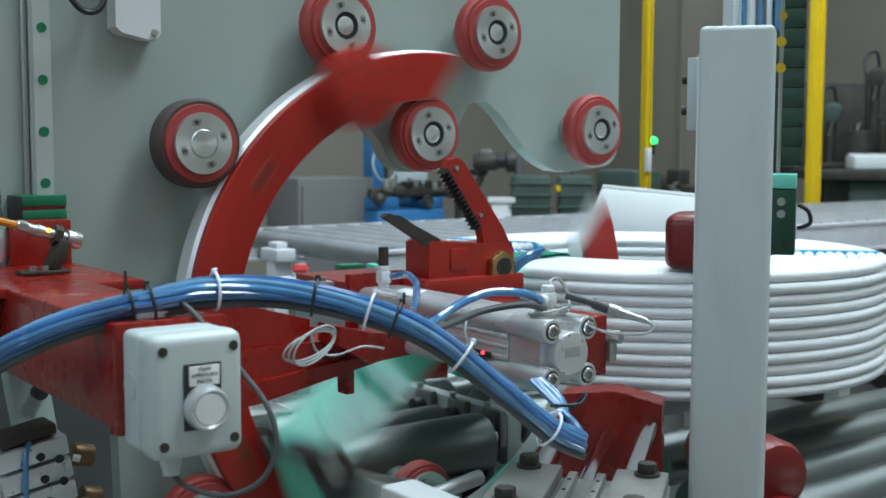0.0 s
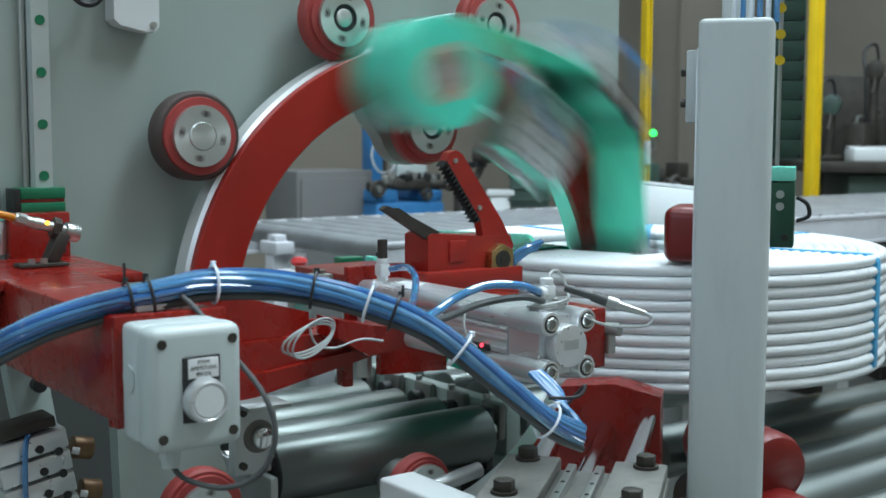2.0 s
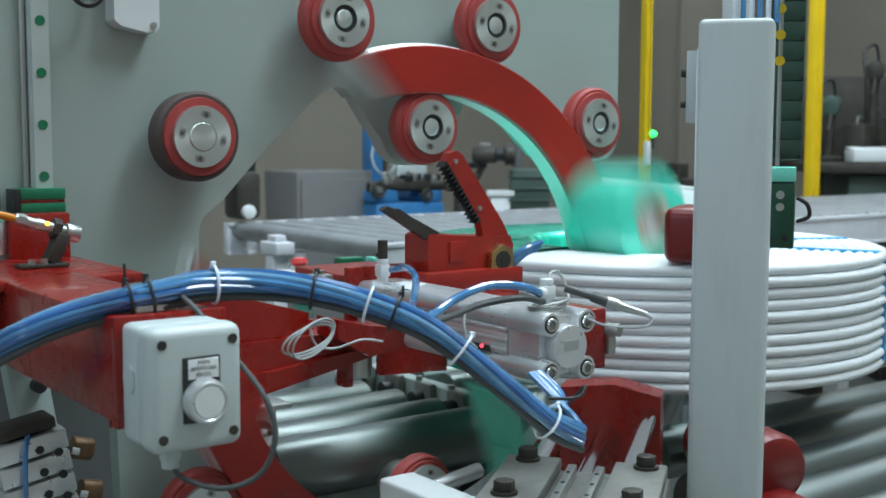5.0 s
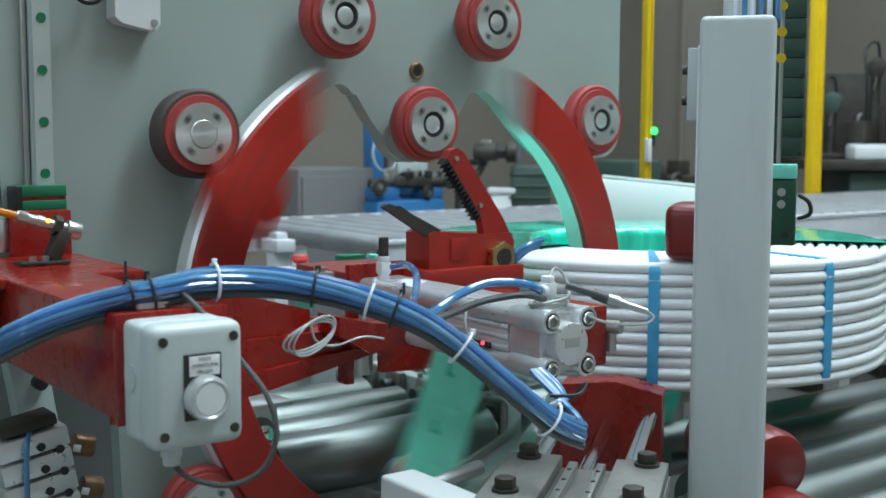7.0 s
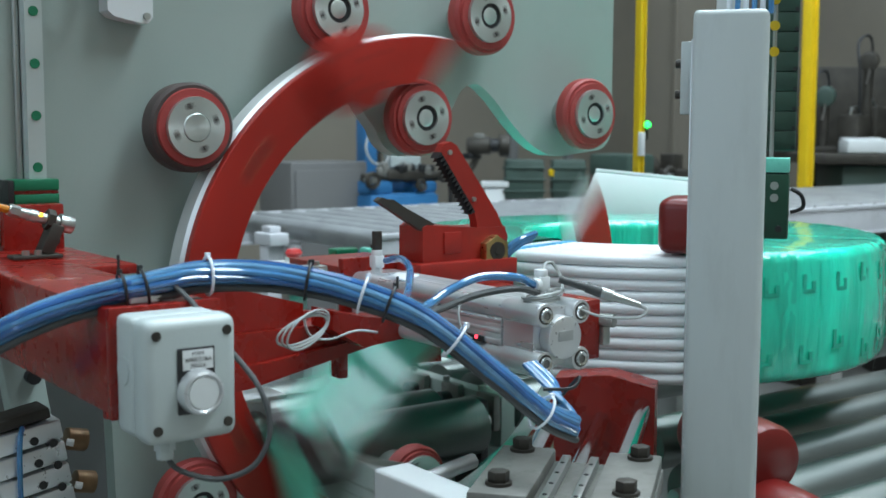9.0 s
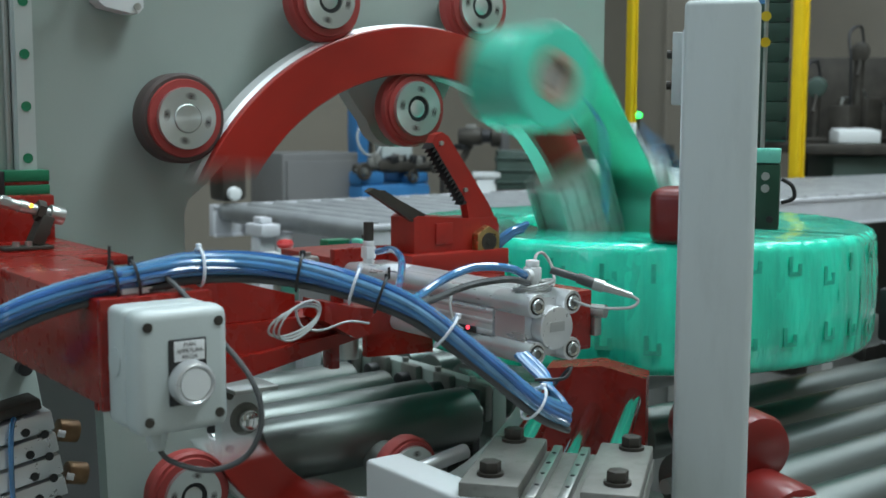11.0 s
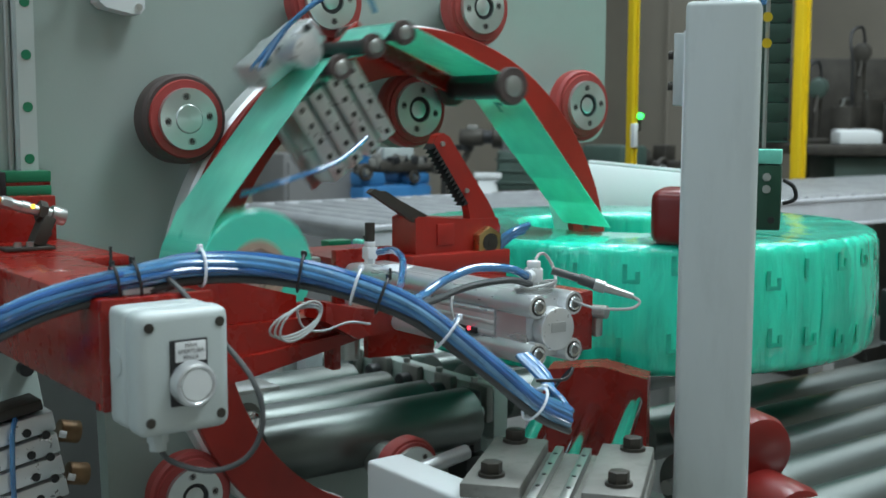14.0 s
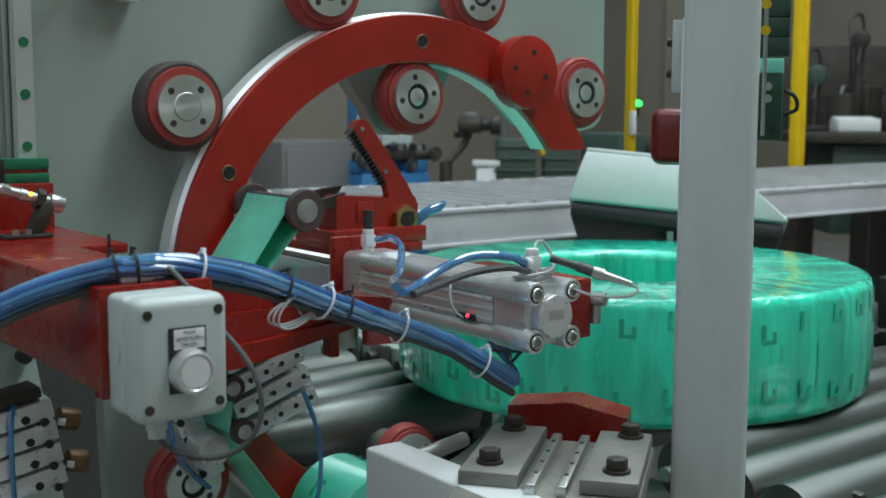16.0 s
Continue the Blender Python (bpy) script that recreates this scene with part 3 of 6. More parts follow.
pts = [polar(-1, 0.332) + RR * Vector((math.cos(radians(-8 + 6)), 0, math.sin(radians(4)))), polar(-8, 0.397), polar(-42.9, 0.3855), polar(-47, 0.373), polar(-51.3, 0.3625), polar(-55, 0.370), polar(-58.7, 0.3825)]
part("film_web", web(pts), M_STRIP, ring, "stretched green film")
part("film_web", web([polar(-58.7, 0.3825), polar(-61, 0.382), polar(-85.5, 0.309), polar(-89.5, 0.3085)]), M_STRIP, ring, "stretched green film")
# the free web between last guide and coil: two overlapping lengths, each hinged
G1 = polar(-88.0, 0.292) - RC
G2 = polar(-63, 0.376) - RC
webs = []
for n in range(4):
    f = Form((0, 0, 0)).box((0.07, -0.073, 0.0155 + 0.0006 * n), (0.14, 0.106 - 0.002 * n, 0.0010))
    f.slot = 1
    f.box((0.05, -0.06, 0.0156 + 0.0006 * n), (0.018, 0.006, 0.0016)).box((0.044, -0.066, 0.0156 + 0.0006 * n), (0.006, 0.012, 0.0016))
    webs.append(part("film_web", f, [M_STRIP, M_MARK], ring, "free length of green film"))

# ---------------------------------------------------------------- the pipe coil
CC = Vector((1.413, 0.01, 0.876))
PR = 0.0079
coil = thing("pipe_coil", CC, "coil of white plastic pipe being wrapped in green film", "pipe coil")
for i in range(11):
    for j in range(11):
        if i in (0, 10) or j in (0, 10):
            f = Form((0, 0, 0))
            wob = 0.0016 * math.sin(i * 2.3 + j * 1.7) + (0.002 if j == 10 and i % 3 == 1 else 0)
            prof = [(0.366 - 0.0158 * j + wob + PR * math.cos(k * math.tau / 18), PR + 0.01585 * i + PR * math.sin(k * math.tau / 18)) for k in range(18)]
            f.lathe(prof, (0, 0, 0), axis="z", seg=96)
            part("pipe_turn", f, M_PIPE, coil)


def section(grow, n=6, bulge=0.0):
    """The outline round the coil's cross-section: (radius, height) pairs."""
    r0, r1, z0, z1, c = 0.2 - 0.0079 - grow, 0.374 + grow, -0.0005 - grow * 0.3, 0.1745 + grow, 0.016
    pts = []
    for cx, cz, a in ((r1 - c, z1 - c, 0), (r0 + c, z1 - c, 90), (r0 + c, z0 + c, 180), (r1 - c, z0 + c, 270)):
        pts += [(cx + c * math.cos(radians(a + 90 * k / n)), cz + c * math.sin(radians(a + 90 * k / n))) for k in range(n + 1)]
    for k in range(1, 8 if bulge else 1):
        pts.append((r1 + bulge * math.sin(math.pi * k / 8), z0 + c + (z1 - z0 - 2 * c) * k / 8))
    return pts


for a in (-45, -2, 64, 114, 154):
    f = Form((0, 0, 0)).lathe(section(0.0012), (0, 0, 0), axis="z", seg=3, arc=(a - 1.15, a + 1.15), close=True)
    part("tape_band", f, M_BAND, coil, "blue tape band")

TURN = 35.5
FILMS = []
rng = random.Random(5)
for i in range(36):
    grow = 0.0020 + 0.00006 * (36 - i)
    f = Form((0, 0, 0))
    base = section(grow, 6, 0.0045)
    seg, mid = 9, 200 + 10 * i
    rows = []
    lean = rng.uniform(-0.8, 0.8)
    for s in range(seg + 1):
        a = -6.6 + 13.2 * s / seg
        row = []
        fold = rng.uniform(-0.0011, 0.0013)
        for k, (r, z) in enumerate(base):
            w = fold * (0.6 + 0.4 * math.sin(k * 0.5 + i)) + 0.0008 * math.sin(k * 1.3 + s * 2.1 + i) + rng.uniform(-0.0006, 0.0006)
            aa = radians(mid + a + lean * (z - 0.08) / 0.08 * 0.8)
            row.append(f.bm.verts.new(((r + w) * math.cos(aa), (r + w) * math.sin(aa), z + w * 0.5)))
        rows.append(row)
    for a, b in zip(rows, rows[1:]):
        for k in range(len(base)):
            f.bm.faces.new((a[k], a[(k + 1) % len(base)], b[(k + 1) % len(base)], b[k]))
    # printed marks on the outer face
    f.slot = 1
    for z in (0.042, 0.138):
        aa = mid + rng.uniform(-1, 1)
        zz = z + rng.uniform(-0.012, 0.012)
        rr = 0.3742 + grow + 0.0012 + 0.0045 * math.sin(math.pi * (zz + 0.004 - 0.012) / 0.15)
        hook = ((-1.35, 0.002, 0.0062, 0.026), (0.0, -0.0085, 0.0215, 0.0055), (1.2, -0.002, 0.0062, 0.014))
        for da, dz, w, h in hook if rng.random() < 0.72 else hook[:1]:
            ang = radians(aa + da)
            f.box((rr * math.cos(ang), rr * math.sin(ang), zz + dz), (0.0012, w, h), 0, (0, 0, math.degrees(ang)))
    ob = part("film_wrap", f, [M_FILM, M_MARK], coil, "glossy wrinkled green film with printed marks" if i == 0 else "", sharp=60)
    FILMS.append((ob, 0.56 + i * 10 / TURN))

# ---------------------------------------------------------------- arm side: rail, carriage, beam
rail = thing("linear_rail", (0.446, PY, 1.157), "steel linear guide rail with green bolt caps", "guide rail")
o = rail.location
f = Form(o).slab([(0.4347, 0.067), (0.4347, 0.060), (0.4372, 0.056), (0.4347, 0.050), (0.4360, 0.045), (0.4562, 0.045), (0.4575, 0.050), (0.4550, 0.056), (0.4575, 0.060), (0.4575, 0.067)], 0.93, 1.62, axis="z")
part("rail_bar", f, M_RAIL, rail)
for k in range(-2, 8):
    z = 1.1722 + 0.06 * k
    part("bolt_cap", Form(o).cyl((0.446, 0.0452, z), (0.446, 0.0440, z), 0.0058, seg=20), M_GREEN, rail, "green plastic bolt cap" if k == 0 else "")
f = Form((0.4305, 0.062, 1.16)).cyl((0.4305, 0.062, 0.95), (0.4305, 0.062, 1.62), 0.0035)
rod0 = tagged(part("guide_rod", f, M_STEEL), "thin dark steel rod beside the linear rail", "rod")
rod0.location = (0.4305, 0.062, 1.16)

slide = thing("slide_carriage", (0.44, 0.03, 1.06), "red slide bracket with green bearing block on the rail", "carriage")
o = slide.location
part("bearing_block", Form(o).box((0.4398, 0.048, 1.1522), (0.052, 0.036, 0.0130), 0.0015), M_GREEN, slide, "green end seal")
part("seal_line", Form(o).box((0.4398, 0.049, 1.1438), (0.051, 0.034, 0.004), 0.0005), M_RED, slide)
part("bearing_block", Form(o).box((0.4398, 0.048, 1.1360), (0.052, 0.036, 0.0115), 0.0015), M_GREEN, slide)
part("side_seal", Form(o).box((0.4105, 0.048, 1.1445), (0.007, 0.034, 0.027), 0.001), M_BLACK, slide)
part("bracket_plate", Form(o).box((0.428, 0.018, 1.098), (0.069, 0.022, 0.066), 0.002), M_RED, slide)
for x, z in ((0.452, 1.088), (0.452, 1.115)):
    part("socket_screw", Form(o).cyl((x, 0.0072, z), (x, 0.0055, z), 0.0045, seg=12), M_BLACK, slide)

beam = thing("gripper_arm", (0.38, -0.2, 1.0), "glossy red welded steel arm carrying the pipe gripper", "machine arm")
o = beam.location
f = Form(o).box((0.375, -0.23, 1.038), (0.090, 0.484, 0.084), 0.004)
part("long_tube", f, M_RED, beam)
part("end_plate", Form(o).box((0.3755, -0.476, 1.0375), (0.094, 0.008, 0.088), 0.0015), M_RED, beam)
part("top_plate", Form(o).box((0.385, -0.085, 1.0745), (0.17, 0.21, 0.010), 0.002), M_RED, beam)
part("cross_tube", Form(o).slab([(0.42, 0.999), (0.42, 0.938), (0.56, 0.944), (0.745, 0.976), (0.745, 0.999)], -0.215, -0.115), M_RED, beam)
part("flange", Form(o).slab([(0.42, 0.962), (0.42, 0.930), (0.58, 0.940), (0.745, 0.972), (0.745, 0.982), (0.60, 0.966)], -0.224, -0.2152), M_RED, beam)
part("side_web", Form(o).slab([(0.42, 0.9995), (0.42, 1.066), (0.54, 1.056), (0.655, 1.024), (0.655, 0.9995)], -0.207, -0.196), M_RED, beam)
part("tab", Form(o).box((0.706, -0.20, 0.950), (0.012, 0.02, 0.034), 0.002), M_RED, beam)
part("recessed_plate", Form(o).slab([(0.90, 0.955), (0.90, 0.886), (1.015, 0.880), (1.015, 0.950)], 0.020, 0.032), M_RED, beam, "set-back red plate behind the film's path")
part("spacer_post", Form(o).cyl((0.892, 0.055, 0.880), (0.892, 0.055, 0.948), 0.014, seg=20), M_STEEL, beam, "upright steel spacer")
part("web_plate", Form(o).slab([(0.421, 1.075), (0.421, 0.95), (0.60, 0.95), (0.70, 0.985), (0.70, 1.005), (0.56, 1.015)], -0.155, -0.143), M_RED, beam)
part("gusset", Form(o).slab([(0.66, 1.001), (0.66, 1.022), (0.70, 1.012), (0.80, 0.998), (0.80, 0.986), (0.70, 0.978)], -0.262, -0.216), M_RED, beam)
part("black_pad", Form(o).box((0.318, -0.14, 1.045), (0.02, 0.05, 0.05), 0.003), M_BLACK, beam)
for y, z in ((-0.30, 0.998), (-0.21, 0.998)):
    part("bolt", Form(o).cyl((0.36, y, 0.997), (0.36, y, 0.985), 0.011, seg=6), M_BLACK, beam)

# inductive sensor on its bracket, orange cable
sensor = thing("proximity_sensor", (0.41, -0.09, 1.08), "steel proximity sensor in a bent bracket with orange cable", "sensor")
o = sensor.location
p0, p1 = Vector((0.372, -0.085, 1.133)), Vector((0.440, -0.085, 1.113))
d = (p1 - p0).normalized()
part("sensor_body", Form(o).cyl(p0, p1 - d * 0.016, 0.0058).cyl(p0 + d * 0.002, p0 + d * 0.012, 0.0068, seg=6).cyl(p0 + d * 0.022, p0 + d * 0.030, 0.0068, seg=20), M_STEEL, sensor)
part("sensor_tip", Form(o).cyl(p1 - d * 0.016, p1, 0.0095, bevel=0.001), M_STEEL, sensor)
part("clamp_nut", Form(o).cyl(p1 - d * 0.030, p1 - d * 0.022, 0.0115, seg=6), M_DARKM, sensor)
f = Form(o).box((0.415, -0.085, 1.100), (0.014, 0.022, 0.034), 0.002, (0, 25, 0)).box((0.398, -0.088, 1.0825), (0.052, 0.026, 0.004), 0.001)
part("bracket", f, M_DARKM, sensor)
for x in (0.386, 0.399):
    part("screw", Form(o).cyl((x, -0.094, 1.084), (x, -0.094, 1.0895), 0.004, seg=10), M_STEEL, sensor)
part("signal_light", Form(o).cyl(p0 + d * 0.034 + Vector((0, -0.0052, 0.003)), p0 + d * 0.034 + Vector((0, -0.0065, 0.0034)), 0.0022, seg=10), M_LEDO, sensor, "glowing orange signal light")
part("cable", Form(o).tube([p0 + d * 0.003, p0 - d * 0.015, (0.34, -0.088, 1.141), (0.31, -0.09, 1.142), (0.27, -0.085, 1.13)], 0.0042, 10), M_ORANGE, sensor, "orange cable")
bottle = thing("air_filter", (0.388, 0.03, 1.08), "small air filter with steel neck and clear bowl", "air filter")
o = bottle.location
part("bowl", Form(o).lathe([(0.001, 1.085), (0.014, 1.085), (0.0155, 1.09), (0.0155, 1.118), (0.009, 1.132), (0.001, 1.133)], (0.384, 0.03, 0), axis="z", seg=24), M_GALV, bottle)
part("neck", Form(o).cyl((0.384, 0.03, 1.1335), (0.384, 0.03, 1.17), 0.0065), M_CHROME, bottle)
part("cap_band", Form(o).cyl((0.384, 0.03, 1.123), (0.384, 0.03, 1.128), 0.0145), M_MINT, bottle)

# push-button box on the arm's end
box = thing("push_button_box", (0.369, -0.51, 0.985), "light grey plastic push-button box on the red arm's end plate", "control box")
o = box.location
XC, ZC = 0.3685, 1.032
part("back_shell", Form(o).box((XC, -0.4965, ZC), (0.072, 0.033, 0.092), 0.006, seg=3), M_GREYBOX, box)
part("front_cover", Form(o).box((XC, -0.5275, ZC), (0.0745, 0.028, 0.0945), 0.0085, seg=4), M_GREYBOX, box)
for sx in (-1, 1):
    for sz in (-1, 1):
        c = Vector((XC + sx * 0.0283, -0.5414, ZC + sz * 0.0354))
        part("cover_screw", Form(o).cyl(c, c + Vector((0, -0.0008, 0)), 0.0038, seg=16), M_DARKM, box)
part("knockout", Form(o).cyl((XC - 0.0359, -0.497, ZC + 0.004), (XC - 0.0368, -0.497, ZC + 0.004), 0.011, seg=24), M_GREYBOX, box)
part("legend_plate", Form(o).box((XC + 0.0025, -0.5420, ZC - 0.0005), (0.0300, 0.0024, 0.0500), 0.0008), M_BLACK, box, "black legend holder")
lab = part("legend_label", Form(o).box((XC + 0.0035, -0.5434, ZC + 0.0155), (0.0245, 0.0008, 0.0150), 0.0002), M_LABEL, box, "white label with black lettering")
for k, word in enumerate(("MAN", "APERTURA", "PINZA")):
    cu = bpy.data.curves.new("lettering", "FONT")
    cu.body, cu.size, cu.align_x, cu.align_y, cu.extrude = word, 0.0044, "CENTER", "CENTER", 0.00008
    tmp = new("lettering", cu)
    bpy.context.view_layer.update()
    me = bpy.data.meshes.new_from_object(tmp.evaluated_get(bpy.context.evaluated_depsgraph_get()))
    bpy.data.objects.remove(tmp)
    me.materials.clear()
    me.materials.append(M_INK)
    t_ob = new("lettering", me)
    t_ob.parent = lab
    t_ob.matrix_local = Matrix.Translation(Vector((XC + 0.0035, -0.5440, ZC + 0.0202 - 0.0047 * k)) - o) @ pose(0, 0, 0, 90, 0, 0)
c = Vector((XC + 0.0035, 0, ZC - 0.0085))
part("button_bezel", Form(o).lathe([(0.0128, -0.5535), (0.0142, -0.5545), (0.0160, -0.5535), (0.0172, -0.547), (0.0172, -0.543), (0.0128, -0.543)], c, seg=40), M_ALU, box, "satin metal bezel")
part("button_cap", Form(o).lathe([(0.0001, -0.5540), (0.0118, -0.5538), (0.0127, -0.5525), (0.0127, -0.545), (0.0001, -0.545)], c, seg=36), M_WHITE, box, "white push-button cap")
part("cable_gland", Form(o).cyl((XC - 0.012, -0.515, 0.985), (XC - 0.012, -0.515, 0.975), 0.0088, seg=8).cyl((XC - 0.012, -0.515, 0.976), (XC - 0.012, -0.515, 0.968), 0.0065, seg=16), M_GREYBOX, box)
part("cable", Form(o).tube([(XC - 0.012, -0.515, 0.972), (0.3636, -0.5240, 0.9600), (0.3874, -0.5430, 0.9530), (0.4105, -0.5580, 0.9640), (0.4216, -0.5620, 0.9910), (0.4180, -0.5520, 1.0220), (0.4060, -0.5200, 1.0520), (0.3960, -0.4850, 1.0800), (0.3900, -0.4650, 1.0920)], 0.0022, 8), M_CABLE, box, "dark grey cable")
clip = tagged(part("cable_saddle", Form((0.37, -0.45, 1.081)).box((0.372, -0.45, 1.083), (0.036, 0.022, 0.005), 0.001).box((0.356, -0.45, 1.087), (0.01, 0.018, 0.006), 0.001), M_WHITE), "white plastic cable tie saddle on the arm", "cable saddle")
clip.location = (0.37, -0.45, 1.081)


# hose bundles: many thin hoses run side by side
def bundle(name, pts, label, n_blue, n_grey, spread, r=0.0034, seed=1, origin=None, phase=0):
    rr = random.Random(seed)
    origin = Vector(origin if origin is not None else pts[0])
    root = thing(name, origin, label, "hose bundle")
    path = smooth_path(pts, 5)
    for k in range(n_blue + n_grey):
        grey = k >= n_blue
        a0 = math.tau * k / max(1, n_blue) * 1.02
        rad = spread * (0.25 if k % 4 == 3 else 1.0) * rr.uniform(0.85, 1.1)
        line = []
        for i, p in enumerate(path[::3]):
            a = a0 + 0.012 * (i * 3 + phase)
            dy, dz = (math.cos(a) * rad, math.sin(a) * rad * 0.9)
            if grey:
                dy, dz = 0.004 * (k - n_blue) - 0.003, -spread - 0.0035 - 0.001 * math.sin(i * 0.7 + k)
            line.append(p + Vector((dy * 0.4, dy, dz)))
        part("grey_cable" if grey else "blue_hose", Form(origin).tube(line, r * (1.0 if grey else 1.0), 8, 3), M_CABLE if grey else TUBES[k % 5], root, "dark grey cable" if grey else "translucent blue air hose")
    return root


def tie(root, p, d, r, material, tail=0.012, origin=None):
    """A cable tie: a thin loop with its head."""
    d = Vector(d).normalized()
    up = Vector((0, 0, 1))
    up = (up - d * up.dot(d)).normalized()
    side = d.cross(up)
    pts = [Vector(p) + r * (math.cos(math.tau * k / 14) * up * 1.15 + math.sin(math.tau * k / 14) * side) for k in range(15)]
    f = Form(root.location if origin is None else origin).tube(pts, 0.0013, 6, 2)
    h = Vector(p) + up * r * 1.2
    f.box(h, (0.004, 0.004, 0.005), 0.0006).box(h + up * tail * 0.5, (0.0022, 0.0012, tail), 0.0002)
    part("cable_tie", f, material, root, "white nylon cable tie" if material is M_TIEW else "black nylon cable tie")


b_pts = [(0.2607, -0.30, 0.99), (0.2520, -0.345, 1.020), (0.2560, -0.395, 1.048), (0.2727, -0.4281, 1.0665), (0.3056, -0.4400, 1.0800), (0.3506, -0.4512, 1.0905), (0.3560, -0.4520, 1.0915)]
rear_hoses = bundle("hose_bundle", b_pts, "bundle of blue air hoses and grey cables tied over the arm", 12, 2, 0.0090, r=0.0031, seed=3)
tie(rear_hoses, (0.3506, -0.4512, 1.0890), (1, -0.1, 0.1), 0.0135, M_BLACK, 0.014)
PIV = Vector((0.3506, -0.4512, 1.0905))
# the free bundle hangs in short sections, end to end; it lies along `slack` at first and along `drawn` once the gripper is back
slack = smooth_path([PIV, (0.3860, -0.4560, 1.0965), (0.4117, -0.4577, 1.1000), (0.4545, -0.4643, 1.0990), (0.4935, -0.4811, 1.0937), (0.5314, -0.5102, 1.0830), (0.5764, -0.5458, 1.0608), (0.6275, -0.5793, 1.0142), (0.6696, -0.5950, 0.9763), (0.7050, -0.5930, 0.9587)], 12)
drawn = smooth_path([PIV, (0.3860, -0.4560, 1.0920), (0.4110, -0.4580, 1.0885), (0.4457, -0.4580, 1.0815), (0.4857, -0.4525, 1.0690), (0.5272, -0.4484, 1.0530), (0.5703, -0.4454, 1.0358), (0.6232, -0.4505, 1.0155), (0.6736, -0.4539, 0.9945), (0.7293, -0.4636, 0.9577)], 12)
SECTIONS = 12


def along(path, share):
    """The point at a share of a path's length."""
    lengths = [(q - p).length for p, q in zip(path, path[1:])]
    left = share * sum(lengths)
    for p, q, d in zip(path, path[1:], lengths):
        if left <= d:
            return p.lerp(q, left / d)
        left -= d
    return path[-1] + (path[-1] - path[-2]).normalized() * left


NODES = [along(slack, k / SECTIONS) for k in range(SECTIONS + 1)]
GOALS = [along(drawn, k / SECTIONS) for k in range(SECTIONS + 1)]
free_hoses = thing("hose_bundle", PIV, "bundle of blue air hoses and grey cables arching off the arm", "hose bundle")
rr = random.Random(3)
SPOTS = [(math.tau * k / 9 * 1.02 + 0.25, 0.0090 * rr.uniform(0.85, 1.08)) for k in range(9)] + [(1.0, 0.0035), (3.2, 0.0040), (5.2, 0.0036)]
sections = []
for k in range(SECTIONS):
    root = None
    line = [along(slack, (k - 0.10 + 1.20 * i / 5) / SECTIONS) for i in range(6)]
    for j, (a0, rad) in enumerate(SPOTS):
        pts = []
        for i, p in enumerate(line):
            turn = 0.20 * (k - 0.1 + 1.2 * i / 5)
            pts.append(p + Vector((0.4 * math.cos(a0 + turn) * rad, math.cos(a0 + turn) * rad, 0.9 * math.sin(a0 + turn) * rad)))
        f = Form(NODES[k]).tube(pts, 0.0031, 8, 2)
        if root is None:
            root = part("hose_section", f, TUBES[j % 5], free_hoses)
            root.location = NODES[k] - PIV
        else:
            part("blue_hose", f, TUBES[j % 5], root)
    for j in range(2):
        f = Form(NODES[k]).tube([p + Vector((0, 0.004 * j - 0.003, -0.0125)) for p in line], 0.0034, 8, 2)
        part("grey_cable", f, M_CABLE, root)
    sections.append(root)


def section_tie(share, material, tail, r=0.0138):
    k = min(SECTIONS - 1, int(share * SECTIONS))
    p, q = along(slack, share - 0.02), along(slack, share + 0.02)
    tie(sections[k], along(slack, share) - Vector((0, 0, 0.002)), q - p, r, material, tail, NODES[k])


section_tie(0.04, M_BLACK, 0.002)
section_tie(0.165, M_TIEW, 0.002)
section_tie(0.36, M_BLACK, 0.002)
section_tie(0.47, M_TIEW, 0.004)
section_tie(0.524, M_BLACK, 0.008)
section_tie(0.671, M_TIEW, 0.002)
section_tie(0.905, M_TIEW, 0.002)
o = NODES[SECTIONS - 1]
for k in range(5):
    e = Vector((0.7050 + 0.002 * k, -0.5930, 0.9587 + 0.003 * math.sin(k * 2)))
    f = Form(o).tube([e - Vector((0.012, 0, -0.008)), e, (0.716, -0.588 + 0.003 * k, 0.955), (0.722, -0.572 + 0.003 * k, 0.966), (0.716 + 0.003 * k, -0.545, 0.984), (0.712 + 0.003 * k, -0.52, 1.0)], 0.0031, 8, 4)
    part("blue_hose", f, M_TUBE, sections[-1])
f = Form(o).tube([(0.700, -0.56, 0.985), (0.722, -0.575, 0.986), (0.735, -0.57, 0.994), (0.728, -0.555, 0.975), (0.712, -0.56, 0.965)], 0.0016, 6)
part("black_wire", f, M_BLACK, sections[-1])

# ---------------------------------------------------------------- pneumatic cylinder, axis along y
cyl_x, cyl_z = 0.779, 1.0155
cylinder = thing("pneumatic_cylinder", (cyl_x, -0.35, cyl_z), "aluminium pneumatic cylinder with four bolted bosses on its end cap", "pneumatic cylinder")
o = cylinder.location


def rounded(c, w, r, n=5):
    pts = []
    for sx, sz, a in ((1, 1, 0), (-1, 1, 90), (-1, -1, 180), (1, -1, 270)):
        pts += [(c[0] + sx * (w - r) + r * math.cos(radians(a + 90 * k / n)), c[1] + sz * (w - r) + r * math.sin(radians(a + 90 * k / n))) for k in range(n + 1)]
    return pts


